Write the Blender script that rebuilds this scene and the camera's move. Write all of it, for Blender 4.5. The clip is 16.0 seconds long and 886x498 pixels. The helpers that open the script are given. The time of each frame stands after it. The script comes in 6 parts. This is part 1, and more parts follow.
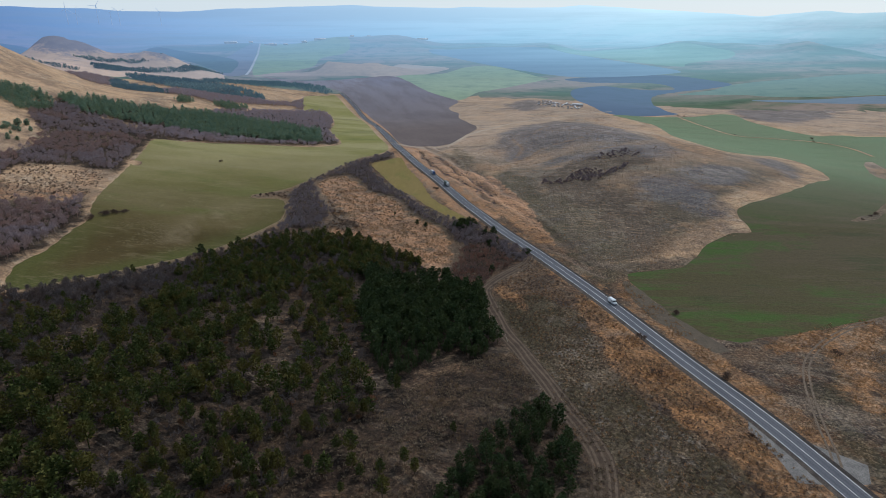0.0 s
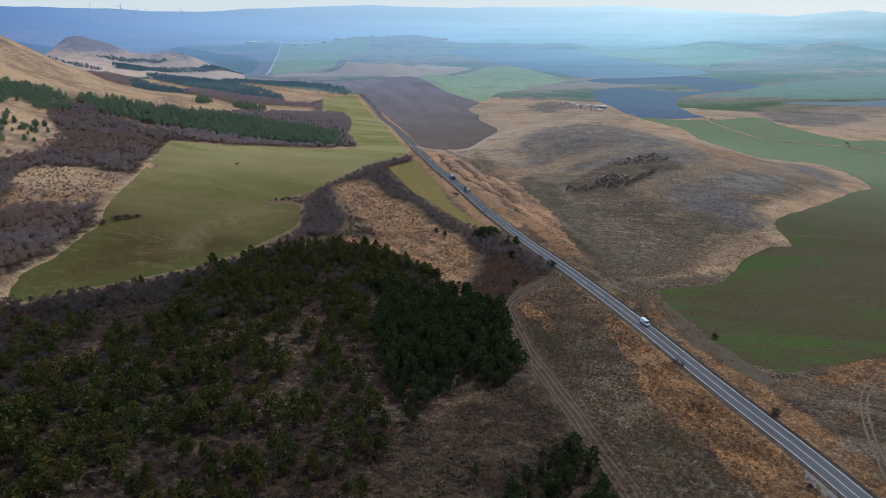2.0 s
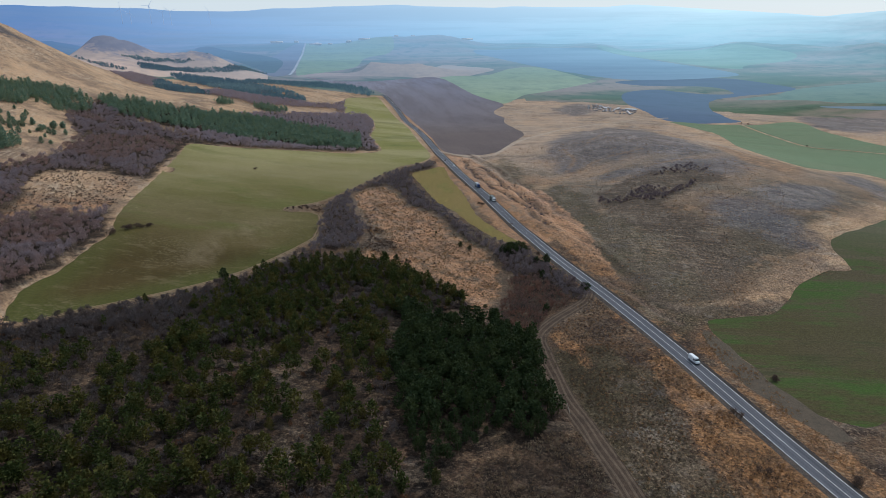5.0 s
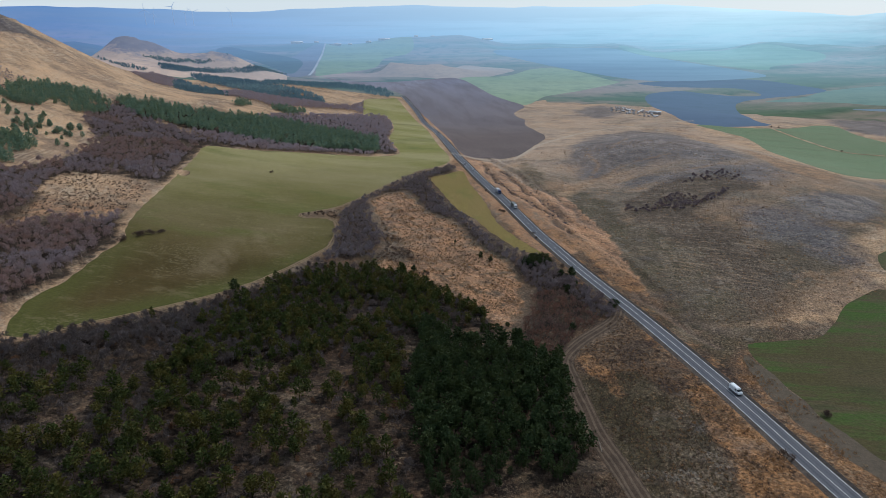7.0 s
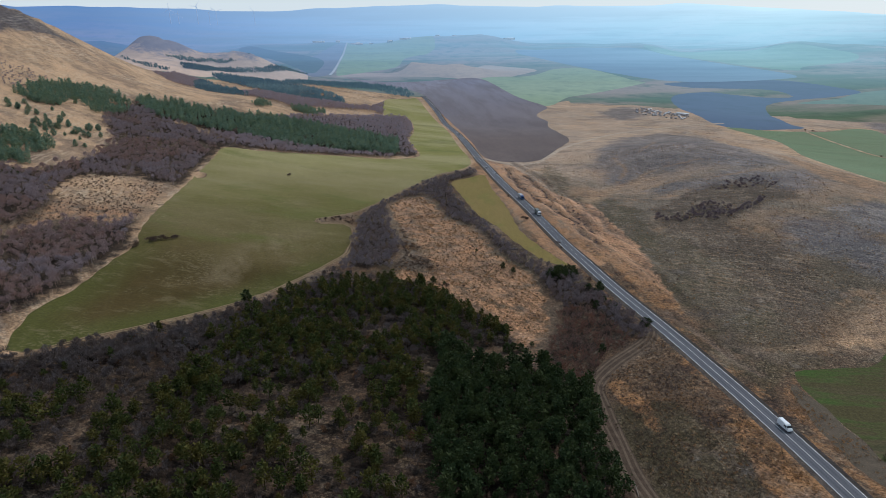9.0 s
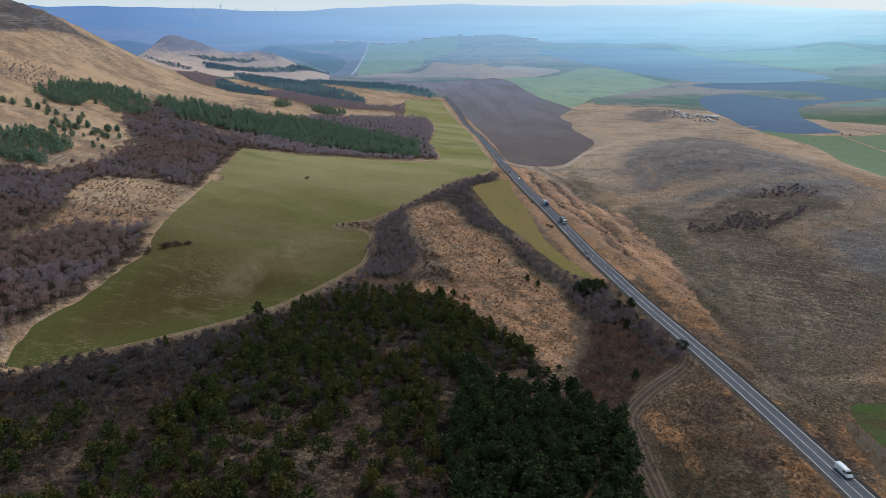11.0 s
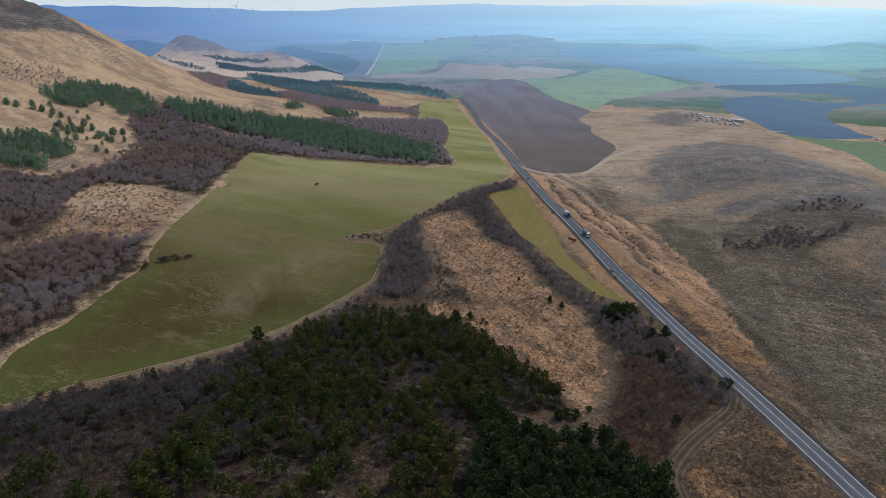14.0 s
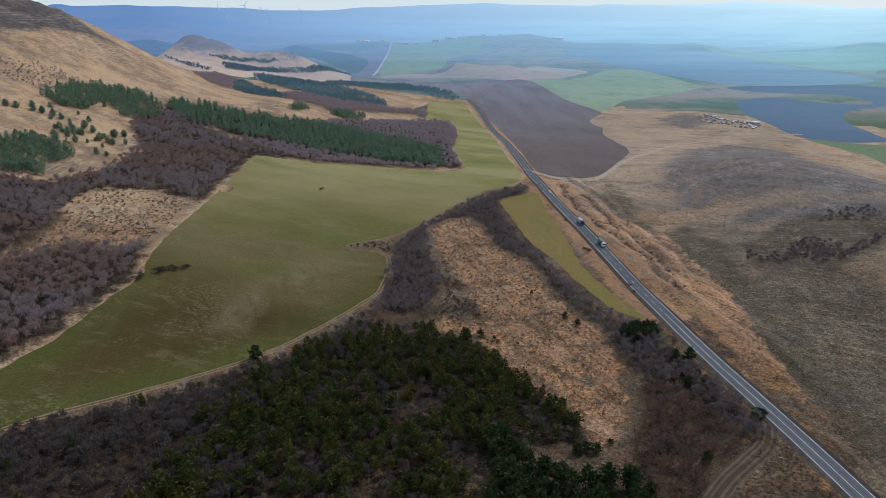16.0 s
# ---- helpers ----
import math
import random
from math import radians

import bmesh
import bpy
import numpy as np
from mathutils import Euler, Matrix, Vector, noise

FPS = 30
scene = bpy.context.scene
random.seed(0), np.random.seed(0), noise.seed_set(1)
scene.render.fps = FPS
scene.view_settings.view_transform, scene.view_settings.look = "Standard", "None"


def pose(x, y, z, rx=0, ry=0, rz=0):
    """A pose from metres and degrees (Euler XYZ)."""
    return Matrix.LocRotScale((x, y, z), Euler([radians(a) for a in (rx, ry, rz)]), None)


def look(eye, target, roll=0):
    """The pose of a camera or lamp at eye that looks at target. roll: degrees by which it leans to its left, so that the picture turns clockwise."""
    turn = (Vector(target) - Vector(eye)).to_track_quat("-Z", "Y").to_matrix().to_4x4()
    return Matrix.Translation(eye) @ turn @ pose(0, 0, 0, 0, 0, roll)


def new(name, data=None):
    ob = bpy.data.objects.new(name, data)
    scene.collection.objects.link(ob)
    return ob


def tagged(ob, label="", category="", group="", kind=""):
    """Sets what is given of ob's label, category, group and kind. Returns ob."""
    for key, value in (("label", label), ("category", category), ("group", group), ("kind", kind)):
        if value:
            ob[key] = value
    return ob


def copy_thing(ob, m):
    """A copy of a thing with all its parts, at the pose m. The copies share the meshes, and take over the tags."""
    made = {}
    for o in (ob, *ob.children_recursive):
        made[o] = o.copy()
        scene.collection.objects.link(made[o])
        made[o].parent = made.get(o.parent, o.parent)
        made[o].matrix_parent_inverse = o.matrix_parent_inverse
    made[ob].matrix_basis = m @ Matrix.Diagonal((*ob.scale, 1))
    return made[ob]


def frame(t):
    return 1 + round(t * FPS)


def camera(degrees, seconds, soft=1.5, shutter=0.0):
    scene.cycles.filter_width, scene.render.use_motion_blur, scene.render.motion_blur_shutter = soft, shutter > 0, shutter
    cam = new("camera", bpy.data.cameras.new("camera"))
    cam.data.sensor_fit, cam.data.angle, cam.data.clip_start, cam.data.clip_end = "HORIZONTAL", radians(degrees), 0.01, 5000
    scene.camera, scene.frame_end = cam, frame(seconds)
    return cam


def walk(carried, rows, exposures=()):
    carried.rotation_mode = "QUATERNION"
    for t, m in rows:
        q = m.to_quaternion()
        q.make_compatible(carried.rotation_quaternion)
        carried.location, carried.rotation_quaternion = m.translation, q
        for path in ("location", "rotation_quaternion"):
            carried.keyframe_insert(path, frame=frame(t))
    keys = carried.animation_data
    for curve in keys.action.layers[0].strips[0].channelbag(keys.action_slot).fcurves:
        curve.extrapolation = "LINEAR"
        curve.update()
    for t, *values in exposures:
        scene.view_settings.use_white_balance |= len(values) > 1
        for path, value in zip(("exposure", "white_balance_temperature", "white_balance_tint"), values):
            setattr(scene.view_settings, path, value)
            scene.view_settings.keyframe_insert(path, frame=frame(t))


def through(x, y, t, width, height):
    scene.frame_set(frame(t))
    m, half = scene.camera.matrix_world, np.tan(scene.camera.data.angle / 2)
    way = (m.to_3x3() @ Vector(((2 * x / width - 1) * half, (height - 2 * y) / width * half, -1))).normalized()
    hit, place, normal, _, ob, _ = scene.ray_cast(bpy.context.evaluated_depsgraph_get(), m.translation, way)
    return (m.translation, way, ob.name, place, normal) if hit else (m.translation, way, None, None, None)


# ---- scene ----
cam = camera(74.55, 16.0, 0.4)
PATH = [
    (0.0, pose(-0.01, 0.04, 110.00, 67.76, -0.16, -10.20)),
    (0.5, pose(0.38, 4.31, 110.02, 67.74, -0.15, -9.72)),
    (1.0, pose(0.75, 8.61, 110.05, 67.74, -0.12, -9.25)),
    (1.5, pose(1.10, 12.94, 110.10, 67.74, -0.13, -8.78)),
    (2.0, pose(1.42, 17.27, 110.15, 67.74, -0.11, -8.36)),
    (2.5, pose(1.72, 21.60, 110.21, 67.74, -0.11, -8.01)),
    (3.0, pose(1.99, 25.91, 110.27, 67.74, -0.10, -7.65)),
    (3.5, pose(2.24, 30.20, 110.33, 67.73, -0.09, -7.31)),
    (4.0, pose(2.47, 34.47, 110.38, 67.73, -0.11, -6.93)),
    (6.5, pose(3.21, 55.46, 110.56, 67.71, -0.05, -4.82)),
    (7.0, pose(3.28, 59.60, 110.57, 67.72, -0.02, -4.32)),
    (7.5, pose(3.32, 63.74, 110.58, 67.70, -0.02, -3.77)),
    (8.0, pose(3.33, 67.87, 110.57, 67.67, 0.02, -3.28)),
    (8.5, pose(3.32, 72.01, 110.56, 67.66, 0.05, -2.83)),
    (9.0, pose(3.28, 76.15, 110.54, 67.66, 0.05, -2.35)),
    (11.5, pose(2.65, 97.17, 110.37, 67.62, 0.12, 0.17)),
    (12.0, pose(2.44, 101.45, 110.33, 67.61, 0.14, 0.63)),
    (12.5, pose(2.21, 105.75, 110.28, 67.61, 0.16, 0.97)),
    (13.0, pose(1.95, 110.08, 110.23, 67.60, 0.16, 1.01)),
    (13.5, pose(1.67, 114.42, 110.17, 67.61, 0.11, 1.05)),
    (14.0, pose(1.37, 118.78, 110.12, 67.62, 0.10, 1.07)),
    (14.5, pose(1.05, 123.13, 110.05, 67.62, 0.10, 1.21)),
    (15.0, pose(0.71, 127.46, 109.99, 67.61, 0.08, 1.42)),
    (15.5, pose(0.35, 131.77, 109.91, 67.60, 0.08, 1.59)),
    (16.0, pose(-0.01, 136.02, 109.83, 67.59, 0.08, 1.83)),
]
walk(cam, PATH, [(0.0, 0.0, 5850, 8), (16.0, 0.0, 5850, 8)])

# ---- sky, sun, exposure ----
SUN_AZIMUTH, SUN_HEIGHT = 52.0, 46.0      # degrees east of north, above the horizon
world = bpy.data.worlds.new("world")
scene.world = world
world.use_nodes = True
wn, wl = world.node_tree.nodes, world.node_tree.links
wn.clear()
sky = wn.new("ShaderNodeTexSky")
sky.sky_type, sky.sun_disc = "NISHITA", False
sky.sun_elevation, sky.sun_rotation = radians(SUN_HEIGHT), radians(SUN_AZIMUTH)
sky.altitude, sky.air_density, sky.dust_density, sky.ozone_density = 200, 1.0, 0.4, 2.0
bg = wn.new("ShaderNodeBackground")
bg.inputs["Strength"].default_value = 0.09
out = wn.new("ShaderNodeOutputWorld")
veil = wn.new("ShaderNodeMix")            # high thin haze over the blue
veil.data_type = "RGBA"
veil.inputs[0].default_value = 0.7
lie = wn.new("ShaderNodeTexCoord")
tall = wn.new("ShaderNodeSeparateXYZ")
wl.new(lie.outputs["Generated"], tall.inputs[0])
low = wn.new("ShaderNodeMapRange")        # the veil whitens and thickens towards the horizon
low.inputs["From Min"].default_value, low.inputs["From Max"].default_value = 0.0, 0.14
wl.new(tall.outputs[2], low.inputs["Value"])
white = wn.new("ShaderNodeMix")
white.data_type = "RGBA"
white.inputs[6].default_value, white.inputs[7].default_value = (8.6, 9.4, 10.0, 1), (5.8, 6.5, 7.3, 1)
wl.new(low.outputs[0], white.inputs[0])
wl.new(white.outputs[2], veil.inputs[7])
wl.new(sky.outputs[0], veil.inputs[6])
wl.new(veil.outputs[2], bg.inputs["Color"])
wl.new(bg.outputs[0], out.inputs["Surface"])
lamp = bpy.data.lights.new("sun", "SUN")
lamp.energy, lamp.angle, lamp.color = 2.15, radians(2.5), (1.0, 0.93, 0.85)
sun = new("sun", lamp)
a, e = radians(SUN_AZIMUTH), radians(SUN_HEIGHT)
sun.matrix_world = look((math.sin(a) * math.cos(e) * 900, math.cos(a) * math.cos(e) * 900, math.sin(e) * 900), (0, 0, 0))

# ---- materials ----


class Mat:
    """A node material with a principled surface, and shortcuts to its nodes."""

    def __init__(self, name, rough=0.9, metal=0.0):
        self.m = bpy.data.materials.new(name)
        self.m.use_nodes = True
        self.n, self.l = self.m.node_tree.nodes, self.m.node_tree.links
        self.p = self.n["Principled BSDF"]
        self.p.inputs["Roughness"].default_value, self.p.inputs["Metallic"].default_value = rough, metal
        self.p.inputs["Specular IOR Level"].default_value = 0.15 if rough > 0.6 else 0.5
        self.where = self.n.new("ShaderNodeNewGeometry").outputs["Position"]

    def set(self, socket, v):
        if isinstance(v, bpy.types.NodeSocket):
            self.l.new(v, socket)
        else:
            socket.default_value = (*v, 1) if isinstance(v, tuple) and len(v) == 3 and socket.type == "RGBA" else v

    def noise(self, size, detail=4, rough=0.6, stretch=(1, 1, 1), turn=0.0, lo=0.35, hi=0.65, twist=0.0):
        """Noise of blotches about size metres wide, spread to 0..1."""
        q = self.n.new("ShaderNodeMapping")
        q.inputs["Scale"].default_value = tuple(1 / (size * s) for s in stretch)
        r = self.n.new("ShaderNodeVectorRotate")
        r.rotation_type = "Z_AXIS"
        r.inputs["Angle"].default_value = radians(turn)
        self.l.new(self.where, r.inputs["Vector"])
        self.l.new(r.outputs[0], q.inputs["Vector"])
        t = self.n.new("ShaderNodeTexNoise")
        t.inputs["Scale"].default_value, t.inputs["Detail"].default_value, t.inputs["Roughness"].default_value = 1, detail, rough
        t.inputs["Distortion"].default_value = twist
        self.l.new(q.outputs[0], t.inputs["Vector"])
        return self.span(t.outputs["Fac"], lo, hi)

    def span(self, v, lo, hi, a=0.0, b=1.0):
        m = self.n.new("ShaderNodeMapRange")
        m.clamp = True
        m.inputs["From Min"].default_value, m.inputs["From Max"].default_value = lo, hi
        m.inputs["To Min"].default_value, m.inputs["To Max"].default_value = a, b
        self.set(m.inputs["Value"], v)
        return m.outputs[0]

    def math(self, op, x, y=0.0):
        m = self.n.new("ShaderNodeMath")
        m.operation = op
        self.set(m.inputs[0], x)
        self.set(m.inputs[1], y)
        return m.outputs[0]

    def mix(self, f, x, y, how="MIX"):
        m = self.n.new("ShaderNodeMix")
        m.data_type, m.blend_type = "RGBA", how
        self.set(m.inputs[0], f)
        self.set(m.inputs[6], x)
        self.set(m.inputs[7], y)
        return m.outputs[2]

    def attr(self, name):
        t = self.n.new("ShaderNodeAttribute")
        t.attribute_name = name
        return t.outputs["Fac"]

    def edge(self, name, size, soft=0.09):
        """A cover with a frayed, natural edge."""
        f = self.math("MULTIPLY", self.math("SUBTRACT", self.noise(size, 8, 0.76, lo=0.28, hi=0.72), 0.5), 1.05)
        return self.span(self.math("ADD", self.attr(name), f), 0.48 - soft, 0.48 + soft)

    def island(self):
        return self.n.new("ShaderNodeNewGeometry").outputs["Random Per Island"]

    def each(self):
        return self.n.new("ShaderNodeObjectInfo").outputs["Random"]

    def rows(self, pitch, turn, soft=0.5):
        """Straight rows, pitch metres apart, running at turn degrees."""
        r = self.n.new("ShaderNodeVectorRotate")
        r.rotation_type = "Z_AXIS"
        r.inputs["Angle"].default_value = radians(turn)
        self.l.new(self.where, r.inputs["Vector"])
        w = self.n.new("ShaderNodeTexWave")
        w.wave_type, w.bands_direction = "BANDS", "X"
        w.inputs["Scale"].default_value = 0.314 / pitch
        w.inputs["Distortion"].default_value, w.inputs["Detail"].default_value = soft, 2
        w.inputs["Detail Scale"].default_value = 0.3
        self.l.new(r.outputs[0], w.inputs["Vector"])
        return w.outputs["Fac"]

    def colour(self, c, grain=0.25, size=0.4):
        """The base colour, with fine grain laid over it."""
        if not isinstance(grain, float) or grain:
            g = self.noise(size, 4, 0.75, lo=0.4, hi=0.6)
            c = self.mix(grain, c, self.mix(g, (0.3, 0.3, 0.3), (1.75, 1.7, 1.6)), "MULTIPLY")
        self.set(self.p.inputs["Base Color"], c)
        return self

    def bump(self, h, depth=0.3):
        b = self.n.new("ShaderNodeBump")
        b.inputs["Distance"].default_value, b.inputs["Strength"].default_value = depth, 0.9
        self.l.new(h, b.inputs["Height"])
        self.l.new(b.outputs[0], self.p.inputs["Normal"])
        return self

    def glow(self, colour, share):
        """Mixes in emission that stands in for the bright air before a distance."""
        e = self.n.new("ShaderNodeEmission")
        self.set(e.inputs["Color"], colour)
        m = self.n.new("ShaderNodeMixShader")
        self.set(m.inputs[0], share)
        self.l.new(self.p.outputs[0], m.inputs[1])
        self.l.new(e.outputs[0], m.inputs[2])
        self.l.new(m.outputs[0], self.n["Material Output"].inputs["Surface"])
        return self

    def axis(self, k):
        s = self.n.new("ShaderNodeSeparateXYZ")
        self.l.new(self.where, s.inputs[0])
        return s.outputs[k]


def plain(name, c, rough=0.6, metal=0.0, grain=0.15, size=0.3):
    return Mat(name, rough, metal).colour(c, grain, size).m


def grassland():
    k = Mat("dry_grassland", 0.95)
    tan, grey, umber, rust = (0.118, 0.073, 0.043), (0.078, 0.056, 0.04), (0.047, 0.031, 0.023), (0.16, 0.078, 0.033)
    ledge = k.math("MULTIPLY", k.noise(2.2, 5, 0.7, stretch=(9, 9, 0.3), lo=0.5, hi=0.58), k.noise(45, 5, 0.65, lo=0.45, hi=0.6))   # trodden ledges along the slope
    clump = k.math("MULTIPLY", k.noise(2.4, 5, 0.75, lo=0.52, hi=0.57), k.noise(17, 5, 0.7, lo=0.42, hi=0.58))
    tuft = k.math("MULTIPLY", k.noise(1.2, 4, 0.75, lo=0.53, hi=0.58), k.noise(21, 5, 0.7, lo=0.42, hi=0.58))
    c = k.mix(k.noise(48, 8, 0.7, lo=0.45, hi=0.55), tan, grey)
    c = k.mix(k.noise(19, 8, 0.74, lo=0.5, hi=0.58), c, umber)
    c = k.mix(k.math("MULTIPLY", k.noise(24, 8, 0.74, lo=0.54, hi=0.59), 0.4), c, rust)
    c = k.mix(k.math("MULTIPLY", k.noise(36, 7, 0.7, lo=0.53, hi=0.59), 0.5), c, (0.052, 0.052, 0.026))
    # the bare hill; haze is put into its colours, paler up the valley
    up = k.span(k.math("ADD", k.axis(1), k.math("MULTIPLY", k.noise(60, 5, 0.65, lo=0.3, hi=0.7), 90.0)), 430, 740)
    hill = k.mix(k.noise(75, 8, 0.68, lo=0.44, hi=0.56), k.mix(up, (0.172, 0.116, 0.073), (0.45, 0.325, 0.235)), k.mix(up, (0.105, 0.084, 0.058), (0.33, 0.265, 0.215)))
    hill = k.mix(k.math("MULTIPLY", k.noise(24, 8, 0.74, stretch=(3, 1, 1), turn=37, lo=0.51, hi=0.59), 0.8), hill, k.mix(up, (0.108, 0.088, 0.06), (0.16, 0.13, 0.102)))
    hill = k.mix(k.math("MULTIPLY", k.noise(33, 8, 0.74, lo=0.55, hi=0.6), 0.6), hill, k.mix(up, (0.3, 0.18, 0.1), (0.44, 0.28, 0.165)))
    c = k.mix(k.attr("dry"), c, hill)
    brown = k.mix(k.noise(16, 7, 0.76, stretch=(3, 1, 1), turn=37, lo=0.46, hi=0.57), (0.078, 0.06, 0.044), (0.115, 0.087, 0.064))
    c = k.mix(k.edge("brown", 22, 0.2), c, brown)
    turf = k.mix(k.attr("dry"), k.mix(k.noise(22, 8, 0.72, lo=0.45, hi=0.56), (0.066, 0.051, 0.028), (0.092, 0.066, 0.042)), k.mix(k.noise(20, 8, 0.72, lo=0.45, hi=0.56), (0.086, 0.073, 0.045), (0.116, 0.092, 0.064)))
    turf = k.mix(k.math("MULTIPLY", k.noise(7, 7, 0.78, lo=0.54, hi=0.6), k.noise(30, 5, 0.7, lo=0.45, hi=0.58)), turf, (0.17, 0.148, 0.125))
    c = k.mix(k.edge("olive", 18, 0.2), c, turf)
    rill = k.noise(2.2, 6, 0.74, stretch=(9, 1, 1), turn=37, lo=0.53, hi=0.6, twist=0.8)         # thin pale lines down the slope
    c = k.mix(k.math("MULTIPLY", k.math("MULTIPLY", rill, k.attr("dry")), k.math("MULTIPLY", k.noise(45, 6, 0.68, lo=0.42, hi=0.54), 0.65)), c, k.mix(up, (0.28, 0.19, 0.118), (0.36, 0.27, 0.2)))
    # straw beside the road, in wind-laid swathes
    swathe = k.noise(4.5, 7, 0.74, stretch=(1, 9, 1), turn=-22, lo=0.52, hi=0.59)
    near = k.mix(k.noise(8, 7, 0.76, lo=0.46, hi=0.56), (0.29, 0.152, 0.068), (0.165, 0.095, 0.052))
    far = k.mix(k.noise(13, 7, 0.74, stretch=(1, 3, 1), turn=-22, lo=0.45, hi=0.56), (0.53, 0.295, 0.162), (0.37, 0.22, 0.138))
    straw = k.mix(k.attr("dry"), near, far)
    straw = k.mix(k.math("MULTIPLY", swathe, k.mix(k.attr("dry"), (0.35, 0.35, 0.35), (0.85, 0.85, 0.85))), straw, k.mix(k.attr("dry"), (0.085, 0.052, 0.032), (0.17, 0.11, 0.075)))
    c = k.mix(k.edge("straw", 9, 0.14), c, straw)
    pale = k.mix(k.noise(26, 8, 0.72, stretch=(3, 1, 1), turn=25, lo=0.45, hi=0.57), (0.5, 0.325, 0.19), k.mix(k.noise(6, 6, 0.76), (0.4, 0.265, 0.16), (0.235, 0.163, 0.11)))
    pale = k.mix(k.math("MULTIPLY", k.noise(70, 8, 0.74, lo=0.52, hi=0.6), 0.6), pale, (0.15, 0.108, 0.085))
    c = k.mix(k.attr("pale"), c, k.mix(k.math("MULTIPLY", ledge, 0.6), pale, (0.56, 0.42, 0.28)))
    heath = k.mix(k.noise(14, 8, 0.76, stretch=(2.5, 1, 1), turn=37, lo=0.44, hi=0.58), (0.105, 0.098, 0.105), (0.178, 0.165, 0.173))
    heath = k.mix(k.attr("pale"), heath, k.mix(k.noise(9, 7, 0.78, lo=0.45, hi=0.57), (0.05, 0.047, 0.054), (0.1, 0.092, 0.096)))
    c = k.mix(k.math("MULTIPLY", k.edge("heath", 26, 0.3), k.mix(k.attr("pale"), (0.72, 0.72, 0.72), (0.92, 0.92, 0.92))), c, k.mix(k.math("MULTIPLY", ledge, 0.5), heath, (0.27, 0.25, 0.25)))
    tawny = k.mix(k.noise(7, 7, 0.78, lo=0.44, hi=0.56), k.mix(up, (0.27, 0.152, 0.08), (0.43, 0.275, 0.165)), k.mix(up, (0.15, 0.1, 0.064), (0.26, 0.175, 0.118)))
    c = k.mix(k.edge("rib", 7, 0.2), c, tawny)
    c = k.mix(k.math("MULTIPLY", k.attr("cut"), k.noise(6, 6, 0.76, lo=0.3, hi=0.5)), c, k.mix(k.noise(2.5, 5, 0.7), (0.06, 0.045, 0.038), (0.2, 0.14, 0.1)))
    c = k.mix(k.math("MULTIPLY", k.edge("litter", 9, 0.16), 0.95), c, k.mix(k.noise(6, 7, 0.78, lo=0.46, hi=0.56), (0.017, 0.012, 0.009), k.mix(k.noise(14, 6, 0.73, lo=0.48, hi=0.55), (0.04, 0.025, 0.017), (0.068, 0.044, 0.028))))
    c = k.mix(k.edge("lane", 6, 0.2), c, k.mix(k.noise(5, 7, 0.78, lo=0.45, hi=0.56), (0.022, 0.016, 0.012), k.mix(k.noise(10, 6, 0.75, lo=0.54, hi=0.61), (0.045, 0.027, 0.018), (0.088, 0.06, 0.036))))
    c = k.mix(k.attr("earth"), c, k.mix(k.noise(5, 5, 0.7), (0.082, 0.06, 0.046), (0.11, 0.083, 0.064)))
    rough = k.math("SUBTRACT", 1.0, k.math("MULTIPLY", k.math("MAXIMUM", k.attr("earth"), k.attr("litter")), 0.75))
    c = k.mix(k.math("MULTIPLY", clump, k.math("MULTIPLY", rough, 0.5)), c, k.mix(0.8, c, (0.02, 0.016, 0.013)))
    c = k.mix(k.math("MULTIPLY", tuft, k.math("MULTIPLY", rough, 0.6)), c, k.mix(0.42, c, (0.5, 0.38, 0.25)))
    c = k.mix(k.math("MULTIPLY", ledge, 0.45), c, k.mix(0.4, c, (0.45, 0.36, 0.27)))
    speck = k.math("MULTIPLY", k.noise(5, 6, 0.82, lo=0.55, hi=0.58), k.noise(50, 6, 0.7, lo=0.44, hi=0.58))
    c = k.mix(k.math("MULTIPLY", speck, k.math("MULTIPLY", k.attr("dry"), k.span(up, 0.0, 1.0, 0.3, 0.75))), c, k.mix(0.5, c, (0.55, 0.46, 0.36)))
    pock = k.math("MULTIPLY", k.noise(4, 6, 0.82, stretch=(1.8, 1, 1), turn=37, lo=0.55, hi=0.58), k.noise(37, 6, 0.7, lo=0.42, hi=0.56))
    c = k.mix(k.math("MULTIPLY", pock, k.math("MULTIPLY", k.math("MAXIMUM", k.attr("dry"), k.attr("pale")), 0.55)), c, k.mix(0.6, c, (0.03, 0.025, 0.022)))
    fleck = k.mix(k.noise(1.7, 7, 0.84, lo=0.38, hi=0.62), (0.55, 0.54, 0.53), (1.45, 1.44, 1.42))
    c = k.mix(k.span(k.axis(1), 280, 560, 0.72, 0.22), c, fleck, "MULTIPLY")
    k.colour(c, k.span(k.axis(1), 280, 560, 0.6, 0.3), 0.9)
    k.bump(k.math("ADD", k.noise(2.2, 5, 0.8, lo=0, hi=1), k.noise(11, 5, 0.7, lo=0, hi=3.0)), 1.3)
    return k.m


